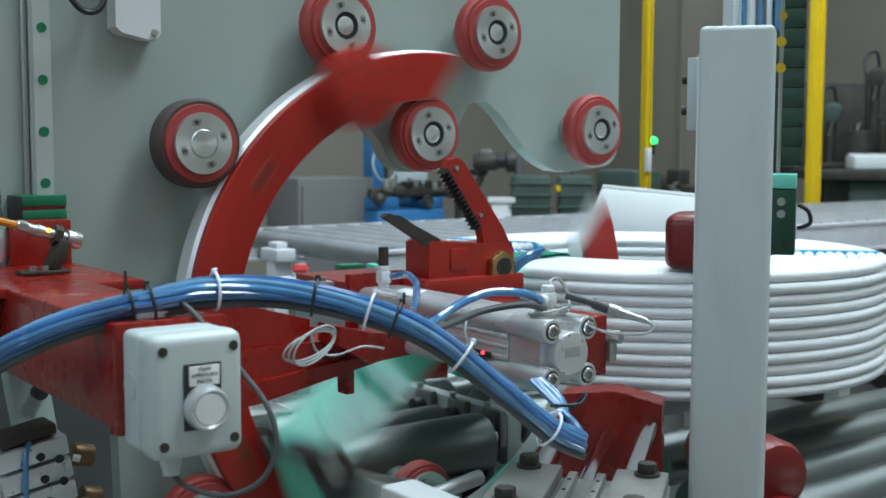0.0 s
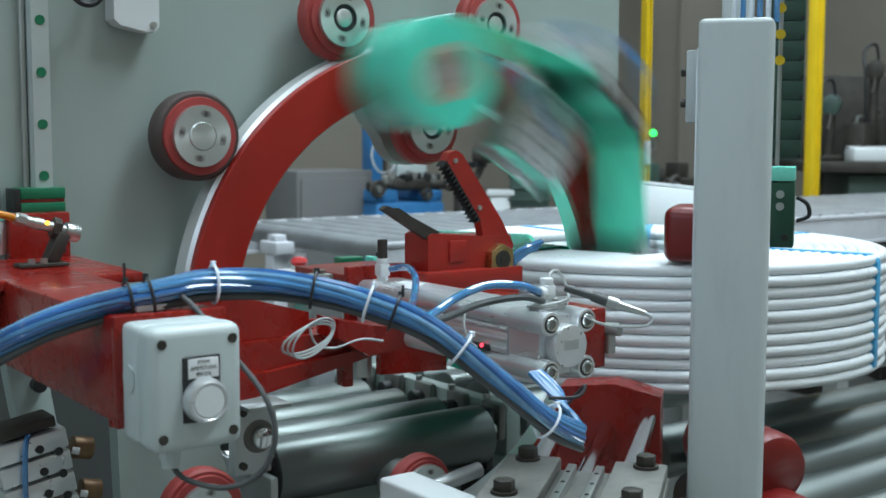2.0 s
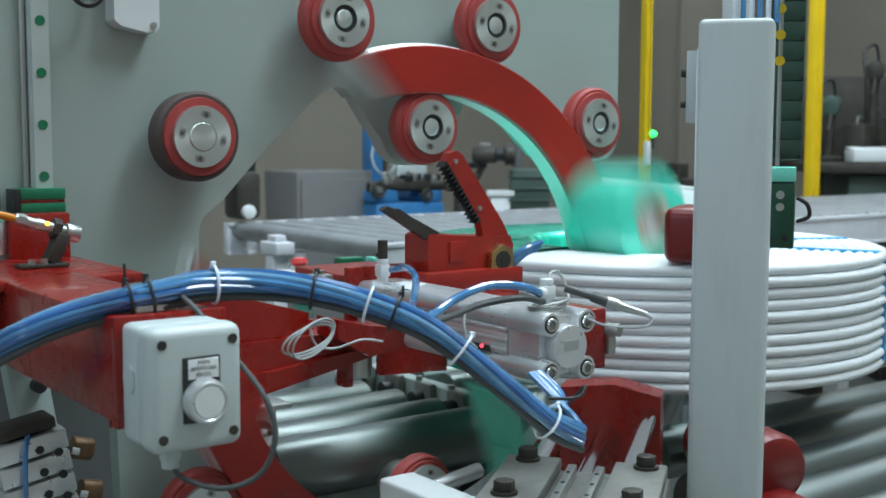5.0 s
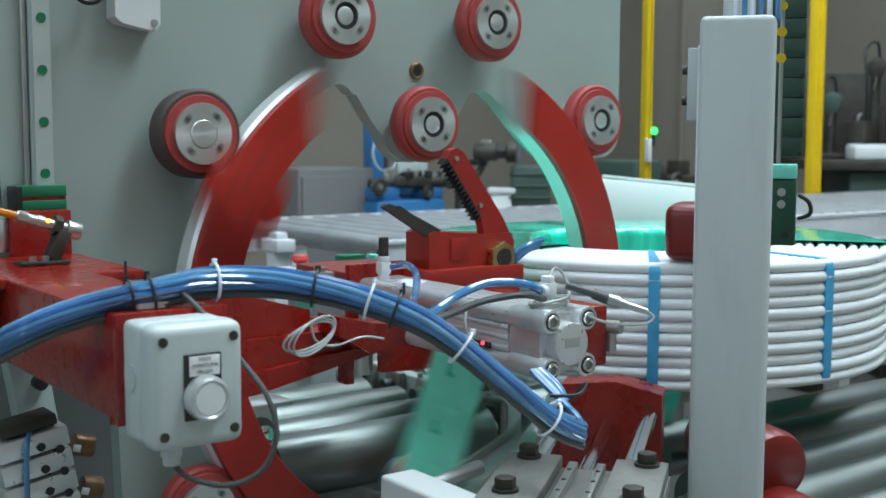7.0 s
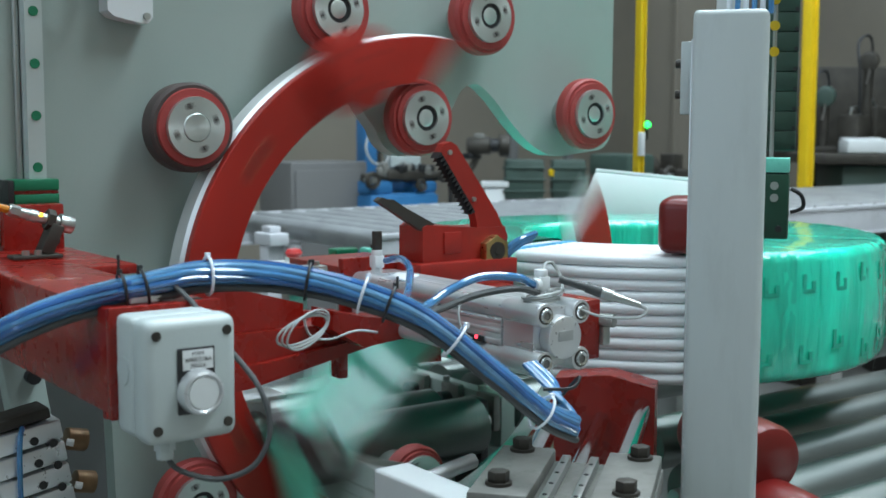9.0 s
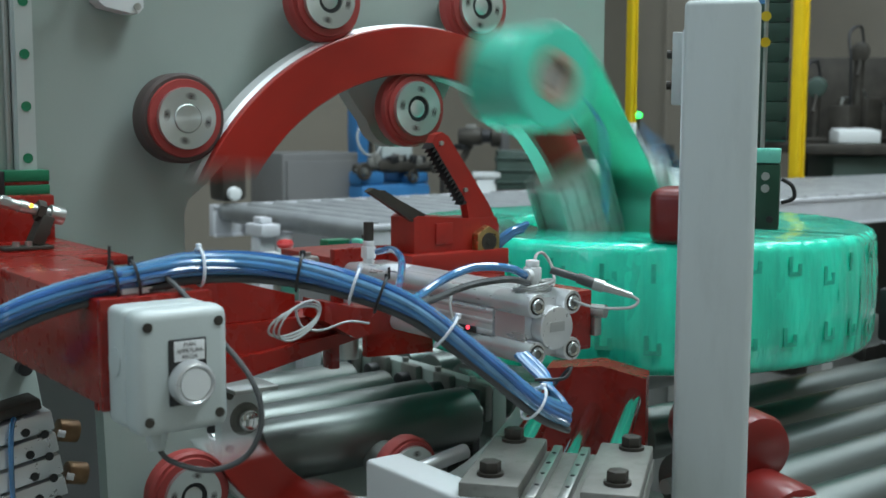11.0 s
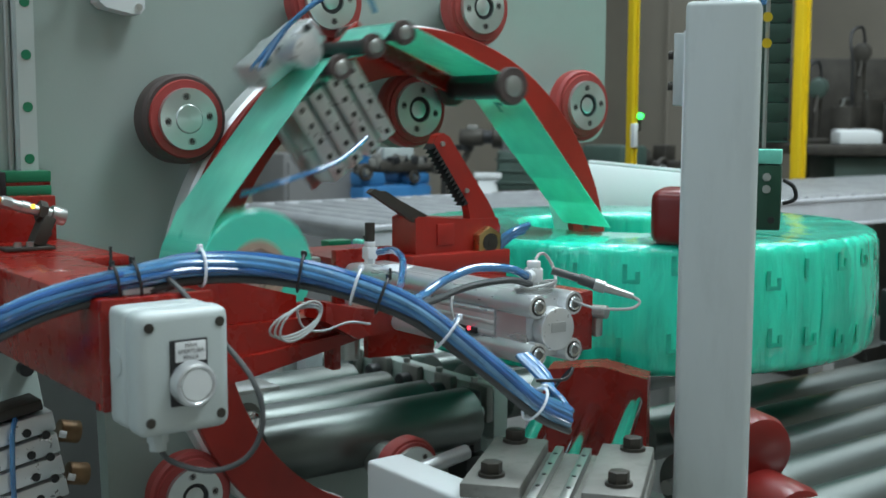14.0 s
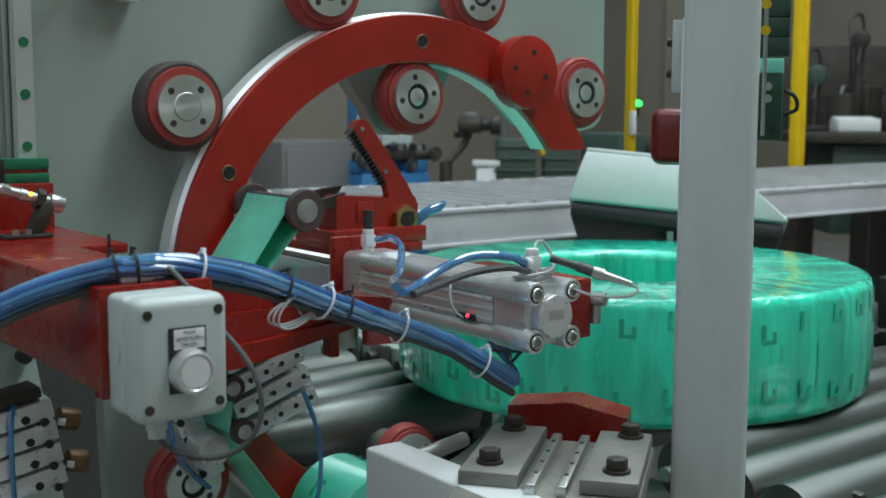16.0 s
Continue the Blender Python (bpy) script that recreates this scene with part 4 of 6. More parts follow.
f = Form(o).cyl((cyl_x, -0.44, cyl_z), (cyl_x, -0.20, cyl_z), 0.027, seg=40)
for sx in (-1, 1):
    f.box((cyl_x + sx * 0.0275, -0.32, cyl_z), (0.006, 0.24, 0.022), 0.002)
    f.box((cyl_x, -0.32, cyl_z + sx * 0.0275), (0.022, 0.24, 0.006), 0.002)
part("barrel", f, M_ALU, cylinder)
for k in range(3):
    z = cyl_z - 0.0105 + 0.0105 * k
    part("profile_rib", Form(o).cyl((cyl_x - 0.0272, -0.441, z), (cyl_x - 0.0272, -0.199, z), 0.0042, seg=14), M_ALU, cylinder)
    part("profile_rib", Form(o).cyl((cyl_x - 0.0105 + 0.0105 * k, -0.441, cyl_z + 0.0275), (cyl_x - 0.0105 + 0.0105 * k, -0.199, cyl_z + 0.0275), 0.0042, seg=14), M_ALU, cylinder)
part("sticker", Form(o).box((cyl_x - 0.012, -0.235, cyl_z + 0.0335), (0.030, 0.034, 0.0012), 0.0003, (0, -8, 12)), M_LABEL, cylinder, "torn white sticker")
for sx in (-1, 1):
    for sz in (-1, 1):
        x, z = cyl_x + sx * 0.0235, cyl_z + sz * 0.0235
        part("tie_tube", Form(o).cyl((x, -0.445, z), (x, -0.195, z), 0.0098, seg=20), M_ALU, cylinder)
        boss = part("corner_boss", Form(o).cyl((x, -0.500, z), (x, -0.444, z), 0.0118, seg=24, bevel=0.001), M_ALU, cylinder)
        part("screw", Form(o).lathe([(0.0042, -0.5022), (0.0066, -0.5028), (0.0072, -0.5016), (0.0072, -0.4995), (0.0042, -0.4995)], (x, 0, z), seg=20), M_CHROME, boss)
        part("counterbore", Form(o).cyl((x, -0.5001, z), (x, -0.5006, z), 0.0088, seg=20), M_DARKM, boss)
        part("socket", Form(o).cyl((x, -0.5006, z), (x, -0.5014, z), 0.0042, seg=6), M_BASE, boss)
part("front_cap", Form(o).slab(rounded((cyl_x, cyl_z), 0.029, 0.012), -0.488, -0.442).cyl((cyl_x, -0.488, cyl_z), (cyl_x, -0.503, cyl_z), 0.0215, seg=40, bevel=0.0015), M_ALU, cylinder)
part("rear_cap", Form(o).slab(rounded((cyl_x, cyl_z), 0.0335, 0.010), -0.20, -0.165), M_ALU, cylinder)
part("nameplate", Form(o).box((cyl_x, -0.5034, cyl_z + 0.002), (0.019, 0.0006, 0.010), 0.0001), M_GALV, cylinder)
part("red_clevis", Form(o).box((cyl_x - 0.004, -0.158, cyl_z + 0.004), (0.082, 0.012, 0.092), 0.002), M_RED, cylinder, "red mounting plate")
part("side_plate", Form(o).box((cyl_x + 0.057, -0.39, cyl_z - 0.002), (0.034, 0.17, 0.062), 0.002), M_RED, cylinder, "red side plate")
part("switch_light", Form(o).cyl((cyl_x - 0.0335, -0.405, cyl_z - 0.0095), (cyl_x - 0.035, -0.4055, cyl_z - 0.0093), 0.0022, seg=10), M_LEDR, cylinder, "glowing red switch light")
part("switch", Form(o).box((cyl_x - 0.031, -0.40, cyl_z - 0.011), (0.006, 0.03, 0.006), 0.001), M_BLACK, cylinder)


def elbow(parent, o, p, colour=M_WHITE):
    x, y, z = p
    f = Form(o).cyl((x, y, z - 0.016), (x, y, z - 0.004), 0.0065, seg=6).box((x, y, z + 0.002), (0.014, 0.014, 0.015), 0.002).cyl((x, y, z + 0.009), (x, y, z + 0.016), 0.0068, seg=16, bevel=0.001)
    return part("fitting", f, colour, parent, "white push-in air fitting")


elbow(cylinder, o, (0.775, -0.470, 1.064))
part("fitting_collar", Form(o).cyl((0.760, -0.476, 1.066), (0.768, -0.473, 1.066), 0.0062, seg=16), M_WHITE, cylinder)
elbow(cylinder, o, (0.768, -0.185, 1.060))
part("flow_control", Form(o).cyl((0.768, -0.185, 1.075), (0.768, -0.185, 1.098), 0.006, seg=12), M_DARKM, cylinder)
for pts in ([(0.762, -0.475, 1.066), (0.735, -0.480, 1.076), (0.700, -0.470, 1.078), (0.660, -0.475, 1.070), (0.615, -0.500, 1.062), (0.575, -0.530, 1.062)],
            [(0.772, -0.198, 1.064), (0.765, -0.24, 1.070), (0.735, -0.30, 1.066), (0.690, -0.36, 1.050), (0.640, -0.42, 1.052), (0.590, -0.50, 1.062)]):
    part("air_hose", Form(o).tube(pts, 0.0042, 10), M_TUBE, cylinder, "translucent blue air hose")
part("sensor_lead", Form(o).tube([(0.764, -0.478, 1.058), (0.73, -0.485, 1.066), (0.69, -0.475, 1.062), (0.64, -0.49, 1.056), (0.59, -0.525, 1.058)], 0.0034, 8), M_CABLE, cylinder, "dark grey cable")
for k in range(3):
    f = Form(o).tube([Vector((0.775, -0.470, 1.052 + 0.002 * k)) + (0.020 + 0.0015 * k) * Vector((math.cos(a), 0.6 * math.sin(a) - 0.1, 0.12 * math.sin(a + k))) for a in [math.tau * i / 14 for i in range(15)]], 0.0016, 6, 2)
    part("wire_loop", f, M_WIRE, cylinder, "pale grey wire wound round the fitting" if k == 0 else "")
part("wire_loop", Form(o).tube([(0.778, -0.47, 1.066), (0.786, -0.462, 1.082), (0.800, -0.458, 1.084), (0.806, -0.465, 1.070), (0.797, -0.478, 1.058), (0.786, -0.487, 1.055)], 0.0016, 6), M_WIRE, cylinder)
f = Form(o).cyl((0.792, -0.478, 1.070), (0.812, -0.498, 1.062), 0.0040, seg=12).cyl((0.811, -0.497, 1.0625), (0.822, -0.508, 1.057), 0.0055, seg=12)
part("connector", f, M_CABLE, cylinder)
f = Form(o).cyl((0.822, -0.508, 1.057), (0.829, -0.516, 1.054), 0.0062, seg=12).cyl((0.829, -0.516, 1.054), (0.848, -0.536, 1.046), 0.0048, 0.0030, seg=12)
part("connector", f, M_STEEL, cylinder, "round steel plug connector")
part("wire_loop", Form(o).tube([(0.845, -0.533, 1.047), (0.852, -0.541, 1.041), (0.842, -0.536, 1.034), (0.815, -0.512, 1.035), (0.795, -0.495, 1.046)], 0.0016, 6), M_WIRE, cylinder)
part("wire_loop", Form(o).tube([(0.742, -0.40, 1.046), (0.725, -0.405, 1.044), (0.718, -0.41, 1.030), (0.722, -0.412, 1.015), (0.735, -0.41, 1.006)], 0.0014, 6), M_WIRE, cylinder)
part("lug", Form(o).cyl((0.856, -0.47, 1.022), (0.862, -0.486, 1.022), 0.007, seg=12).box((0.858, -0.475, 1.006), (0.010, 0.010, 0.020), 0.002), M_STEEL, cylinder)
coilwire = thing("wire_loop", (0.50, -0.45, 1.03), "loose coiled loop of pale grey sensor wire", "wire")
for k in range(3):
    pts = [Vector((0.512 + 0.003 * k, -0.455, 1.043)) + Vector(((0.031 - 0.002 * k) * math.cos(a), 0.010 * math.cos(a), (0.0105 + 0.002 * k) * math.sin(a + 0.1 * k) + 0.004 * math.cos(a))) for a in [math.tau * i / 16 for i in range(17)]]
    part("wire", Form(coilwire.location).tube(pts, 0.00115, 6, 2), M_WIRE, coilwire)
part("wire", Form(coilwire.location).tube([(0.522, -0.44, 1.052), (0.528, -0.44, 1.035), (0.545, -0.445, 1.030), (0.57, -0.45, 1.036), (0.60, -0.44, 1.030)], 0.00115, 6), M_WIRE, coilwire)

# ---------------------------------------------------------------- pipe gripper on its slide
grip = thing("pipe_gripper", (0.88, -0.2, 1.03), "red toothed pipe gripper with brass pivot nut", "gripper")
o = grip.location
JY = -0.2
f = Form(o).slab([(0.952, 1.052), (0.958, 1.085), (0.9487, 1.0985), (0.9393, 1.1150), (0.8760, 1.1985), (0.8668, 1.2030), (0.8570, 1.2000), (0.8520, 1.190), (0.9040, 1.1165), (0.9080, 1.1020), (0.9080, 1.055)], JY + 0.002, JY + 0.016)
jaw = part("upper_jaw", f, M_REDLIT, grip)
for k in range(15):
    p = Vector((0.8535, 0, 1.188)) + (Vector((0.9035, 0, 1.1180)) - Vector((0.8535, 0, 1.188))) * (k / 14)
    nrm = Vector((-0.81, 0, -0.58))
    a = p + nrm * 0.0085
    t = Vector((0.58, 0, -0.81)) * 0.0028
    part("tooth", Form(o).slab([((p - t).x, (p - t).z), ((p + t).x, (p + t).z), (a.x, a.z)], JY + 0.001, JY + 0.017), M_BLACK, jaw, "black saw tooth" if k == 0 else "")
for p in ((0.8645, 1.190), (0.902, 1.132)):
    part("screw", Form(o).cyl((p[0], JY + 0.002, p[1]), (p[0], JY - 0.001, p[1]), 0.003, seg=12), M_STEEL, jaw)
f = Form(o).slab([(0.8240, 1.058), (0.8240, 1.1000), (0.8300, 1.1030), (0.908, 1.0965), (0.952, 1.0960), (0.958, 1.052)], JY, JY + 0.05)
part("jaw_body", f, M_REDLIT, grip)
part("recess", Form(o).box((0.868, JY - 0.001, 1.080), (0.026, 0.003, 0.026), 0.0008), M_REDLIT, grip)
f = Form(o).slab([(0.7600, 1.1345), (0.7665, 1.1385), (0.7840, 1.1330), (0.8430, 1.1040), (0.8290, 1.0960), (0.8240, 1.0960)], JY + 0.002, JY + 0.012)
lower_jaws = [part("lower_jaw", f, M_DARKM, grip, "dark steel lower jaw")]
f = Form(o).slab([(0.7900, 1.1330), (0.8050, 1.1330), (0.8600, 1.1000), (0.8400, 1.0950)], JY + 0.034, JY + 0.044)
lower_jaws.append(part("lower_jaw", f, M_DARKM, grip))
c = Vector((0.9297, JY, 1.0671))
part("pivot_nut", Form(o).cyl(c, c + Vector((0, -0.012, 0)), 0.0200, seg=6, bevel=0.001), M_BRASS, grip, "brass hexagon pivot nut")
part("pivot_bore", Form(o).cyl(c + Vector((0, -0.0119, 0)), c + Vector((0, -0.0132, 0)), 0.0115, seg=24).cyl(c + Vector((0, -0.013, 0)), c + Vector((0, -0.0140, 0)), 0.0045, seg=16), M_DARKM, grip)
part("base_plate", Form(o).box((0.885, JY + 0.035, 1.0470), (0.15, 0.10, 0.021), 0.0015), M_REDLIT, grip)
part("long_slide", Form(o).box((0.885, JY + 0.15, 1.0300), (0.13, 0.34, 0.012), 0.0015), M_REDLIT, grip)
part("slide_rib", Form(o).box((0.838, JY + 0.05, 1.0155), (0.012, 0.42, 0.016), 0.001), M_REDLIT, grip)
part("piston_rod", Form(o).cyl((cyl_x, -0.30, 1.026), (cyl_x, -0.03, 1.026), 0.0080, seg=24), M_CHROME, grip, "polished piston rod")
part("rod_clevis", Form(o).cyl((cyl_x, -0.046, 1.026), (cyl_x, -0.032, 1.026), 0.0125, seg=6).box((cyl_x, -0.018, 1.028), (0.030, 0.026, 0.026), 0.003).cyl((cyl_x, -0.018, 1.03), (cyl_x, -0.018, 1.046), 0.008, seg=16), M_STEEL, grip)
for k in range(3):
    f = Form(o).tube([(0.945, JY - 0.002, 1.050), (0.952, JY - 0.008, 1.062 + 0.004 * k), (0.968, JY - 0.012, 1.074 + 0.003 * k), (0.985 + 0.004 * k, JY - 0.012, 1.078 + 0.004 * k)], 0.0040, 8, 4)
    part("air_hose", f, M_TUBE, grip, "short blue air hose" if k == 0 else "")

# ---------------------------------------------------------------- low steel rollers under the ring, aluminium valve blocks
for k in range(4):
    y = 0.125 + 0.098 * k
    x0, x1 = 0.775 + 0.012 * k, 1.158 - 0.012 * k
    r_ob = thing("conveyor_roller", ((x0 + x1) / 2, y, 0.745), "dull steel conveyor roller below the pipe coil", "conveyor roller", "steel rollers under the coil")
    part("roller_tube", Form(r_ob.location).cyl((x0, y, 0.742), (x1, y, 0.742), 0.043 + 0.004 * (k == 0), seg=40, bevel=0.002), M_ROLLER, r_ob)
    part("end_cap", Form(r_ob.location).cyl((x0 - 0.004, y, 0.745), (x0, y, 0.745), 0.033, seg=24), M_BLACK, r_ob)
    part("axle", Form(r_ob.location).cyl((x0 - 0.03, y, 0.745), (x1 + 0.03, y, 0.745), 0.010, seg=12), M_STEEL, r_ob)
for k in range(7):
    y = -0.135 - 0.098 * k
    x0 = (1.28, 1.30, 1.16, 1.14, 1.12, 1.10, 1.10)[k]
    r_ob = thing("conveyor_roller", ((x0 + 2.4) / 2, y, 0.745), "dull steel conveyor roller of the coil table", "conveyor roller", "steel rollers under the coil")
    part("roller_tube", Form(r_ob.location).cyl((x0, y, 0.745), (2.4, y, 0.745), 0.040, seg=40, bevel=0.002), M_ROLLER, r_ob)
    part("axle", Form(r_ob.location).cyl((x0 - 0.03, y, 0.745), (2.43, y, 0.745), 0.010, seg=12), M_STEEL, r_ob)
for k in range(4):
    y = 0.20 + 0.098 * k
    r_ob = thing("conveyor_roller", (1.8, y, 0.745), "dull steel conveyor roller behind the bearing rail", "conveyor roller", "steel rollers under the coil")
    part("roller_tube", Form(r_ob.location).cyl((1.29, y, 0.742), (2.4, y, 0.742), 0.040, seg=32, bevel=0.002), M_ROLLER, r_ob)
    part("axle", Form(r_ob.location).cyl((1.24, y, 0.742), (2.42, y, 0.742), 0.010, seg=12), M_STEEL, r_ob)
rail2 = thing("bearing_rail", (1.23, 0.36, 0.0), "grey-green steel rail with black bearing knobs between the rollers", "bearing rail")
o = rail2.location
part("rail_bar", Form(o).box((1.235, 0.36, 0.735), (0.03, 0.46, 0.085), 0.003), M_PLATE, rail2)
for y in (0.16, 0.56):
    part("leg", Form(o).box((1.235, y, 0.345), (0.04, 0.04, 0.69), 0.003), M_PLATE, rail2)
for k in range(5):
    y = 0.155 + 0.098 * k
    blk = part("bearing_block", Form(o).box((1.212, y, 0.752), (0.016, 0.050, 0.062), 0.005), M_BASE, rail2)
    part("knob", Form(o).cyl((1.203, y, 0.755), (1.182, y, 0.755), 0.015, seg=16, bevel=0.003), M_BLACK, blk)
    part("screw", Form(o).cyl((1.212, y + 0.018, 0.783), (1.212, y + 0.018, 0.791), 0.006, seg=6), M_STEEL, blk)
frame1 = thing("table_frame", (1.2, 0.2, 0.0), "dark steel frame under the rollers", "table frame")
o = frame1.location
part("side_rail", Form(o).box((0.758, 0.27, 0.715), (0.012, 0.40, 0.07), 0.002), M_GALV, frame1)
part("end_bracket", Form(o).box((1.168, 0.13, 0.735), (0.016, 0.045, 0.10), 0.003), M_BLACK, frame1)
part("leg", Form(o).box((1.168, 0.13, 0.34), (0.05, 0.05, 0.68), 0.003), M_BLACK, frame1)
part("leg", Form(o).box((0.758, 0.27, 0.34), (0.05, 0.05, 0.68), 0.003), M_PLATE, frame1)
part("cross_member", Form(o).box((0.96, 0.19, 0.655), (0.41, 0.05, 0.08), 0.003), M_PLATE, frame1)
frame2 = thing("table_frame", (1.7, -0.45, 0.0), "grey steel frame carrying the coil table rollers", "table frame")
o = frame2.location
part("side_rail", Form(o).box((2.445, -0.43, 0.73), (0.03, 0.72, 0.09), 0.003), M_GALV, frame2)
part("side_rail", Form(o).box((1.076, -0.62, 0.72), (0.012, 0.26, 0.06), 0.003), M_BLACK, frame2)
part("side_rail", Form(o).box((1.20, -0.18, 0.66), (0.10, 0.14, 0.05), 0.003), M_PLATE, frame2)
for x, y in ((2.445, -0.1), (2.445, -0.76), (1.076, -0.74), (1.20, -0.18)):
    part("leg", Form(o).box((x, y, 0.33), (0.05, 0.05, 0.66), 0.003), M_PLATE, frame2)

valves = thing("valve_bank", (0.38, -0.09, 0.78), "bank of tilted aluminium air valves with black ports", "valve bank")
o = valves.location
for k in range(4):
    z = 0.893 - 0.0245 * k
    b = part("valve_body", Form(o).box((0.375 + 0.004 * k, -0.09, z), (0.075, 0.05, 0.0215), 0.002, (0, -10, 0)), M_ALU, valves)
    for j in range(2):
        part("port", Form(o).cyl((0.382 + 0.02 * j + 0.004 * k, -0.1152, z - 0.003 - 0.005 * j), (0.382 + 0.02 * j + 0.004 * k, -0.1165, z - 0.003 - 0.005 * j), 0.0046, seg=14), M_BLACK, b)
    if k % 2 == 0:
        fit = part("fitting", Form(o).cyl((0.424 + 0.004 * k, -0.09, z - 0.012), (0.446 + 0.004 * k, -0.09, z - 0.017), 0.0125, seg=18, bevel=0.0015), M_DULLBRASS, valves, "dull brass silencer")
        part("tip", Form(o).cyl((0.420 + 0.004 * k, -0.104, z - 0.012), (0.427 + 0.004 * k, -0.106, z - 0.014), 0.004, seg=10), M_WHITE, fit)
part("valve_cap", Form(o).box((0.372, -0.09, 0.912), (0.06, 0.04, 0.012), 0.002, (0, -10, 0)), M_DARKM, valves)
part("air_hose", Form(o).tube([(0.366, -0.118, 0.80), (0.364, -0.122, 0.86), (0.366, -0.12, 0.895), (0.372, -0.11, 0.905)], 0.003, 8), M_TUBE, valves)
stub = thing("roller_bracket", (0.70, 0.06, 0.80), "steel bearing bracket with socket screws beside the rollers", "bracket")
o = stub.location
part("bracket_body", Form(o).box((0.748, 0.115, 0.800), (0.066, 0.022, 0.100), 0.004), M_WHITEPAINT, stub)
part("bracket_lip", Form(o).box((0.748, 0.09, 0.852), (0.066, 0.06, 0.006), 0.001), M_STEEL, stub)
part("recess", Form(o).lathe([(0.010, 0.102), (0.023, 0.102), (0.024, 0.105), (0.010, 0.105)], (0.752, 0, 0.803), seg=28), M_BASE, stub)
part("bearing_end", Form(o).cyl((0.752, 0.103, 0.803), (0.752, 0.088, 0.803), 0.0150, seg=20, bevel=0.002), M_CHROME, stub)
for x, z in ((0.726, 0.765), (0.772, 0.765), (0.726, 0.84)):
    part("screw", Form(o).cyl((x, 0.104, z), (x, 0.097, z), 0.0055, seg=14), M_DARKM, stub)

# ---------------------------------------------------------------- coil stop on radial rods, with its base plate
AZ = radians(51)
DIN, DEX = Vector((math.sin(AZ), math.cos(AZ), 0)), Vector((math.cos(AZ), -math.sin(AZ), 0))
YAW = math.degrees(math.atan2(DEX.y, DEX.x))


def radial(r, e, z):
    return Vector((CC.x, CC.y, 0)) - DIN * r + DEX * e + Vector((0, 0, z))


stop = thing("coil_stop", radial(0.43, 0.0, 0.78), "dark red wedge-topped coil stop on polished rods", "coil stop")
o = stop.location
f = Form((0, 0, 0))
f.slab([(-0.066, 0.775), (0.062, 0.775), (0.062, 0.892), (0.004, 0.906), (-0.066, 0.899)], -0.026, 0.026)
bmesh.ops.transform(f.bm, matrix=Matrix.Translation(radial(0.435, 0.0, 0) - o) @ pose(0, 0, 0, 0, 0, YAW), verts=f.bm.verts)
part("stop_block", f, M_RED, stop)
for e, z in ((-0.052, 0.872), (-0.006, 0.846), (0.046, 0.868)):
    part("guide_rod", Form(o).cyl(radial(0.455, e, z), radial(0.72, e, z - 0.012), 0.0120, seg=24), M_CHROME, stop, "polished guide rod")
base = thing("stop_base", radial(0.80, -0.03, 0.80), "grey machined base plate with bolted clamps and small rails", "base plate")
o = base.location


def turned_box(origin, c, s, bevel, roll=0):
    f = Form((0, 0, 0)).box((0, 0, 0), s, bevel)
    bmesh.ops.transform(f.bm, matrix=Matrix.Translation(Vector(c) - origin) @ pose(0, 0, 0, 0, 0, YAW), verts=f.bm.verts)
    return f


BZ = 0.884
part("plate", turned_box(o, radial(0.885, 0.012, BZ - 0.012), (0.165, 0.215, 0.018), 0.002), M_BASE, base)
part("left_clamp", turned_box(o, radial(0.865, -0.041, BZ + 0.0045), (0.055, 0.165, 0.014), 0.002), M_BASE, base)
part("right_clamp", turned_box(o, radial(0.865, 0.067, BZ + 0.0045), (0.052, 0.165, 0.014), 0.002), M_BASE, base)
for e in (-0.001, 0.027):
    rl = part("small_rail", turned_box(o, radial(0.875, e, BZ + 0.0025), (0.009, 0.17, 0.010), 0.001), M_STEEL, base)
    for k in range(4):
        p = radial(0.82 + 0.035 * k, e, BZ + 0.0072)
        part("screw", Form(o).cyl(p, p + Vector((0, 0, 0.001)), 0.0022, seg=8), M_BLACK, rl)
for r, e in ((0.800, -0.045), (0.800, 0.073), (0.918, -0.045), (0.918, 0.071)):
    p = radial(r, e, BZ + 0.0110)
    part("hex_bolt", Form(o).cyl(p, p + Vector((0, 0, 0.0035)), 0.0125, seg=24).cyl(p + Vector((0, 0, 0.003)), p + Vector((0, 0, 0.0135)), 0.0100, seg=6, bevel=0.0008), M_DARKM, base, "blackened hexagon bolt" if r == 0.8 and e < 0 else "")
part("riser", turned_box(o, radial(0.90, 0.012, 0.43), (0.10, 0.14, 0.86), 0.004), M_PLATE, base)
tubeb = thing("white_square_tube", (0.655, -0.52, 0.0), "white painted square steel tube with open rounded end", "square tube")
o = tubeb.location
part("tube_bar", Form(o).box((0.652, -0.56, 0.850), (0.042, 0.35, 0.064), 0.004, seg=3), M_WHITEPAINT, tubeb)
part("tube_leg", Form(o).box((0.652, -0.62, 0.408), (0.04, 0.06, 0.816), 0.004), M_WHITEPAINT, tubeb)
part("tie_bar", Form(o).cyl((0.674, -0.41, 0.868), (0.742, -0.405, 0.876), 0.008, seg=16), M_GALV, tubeb)

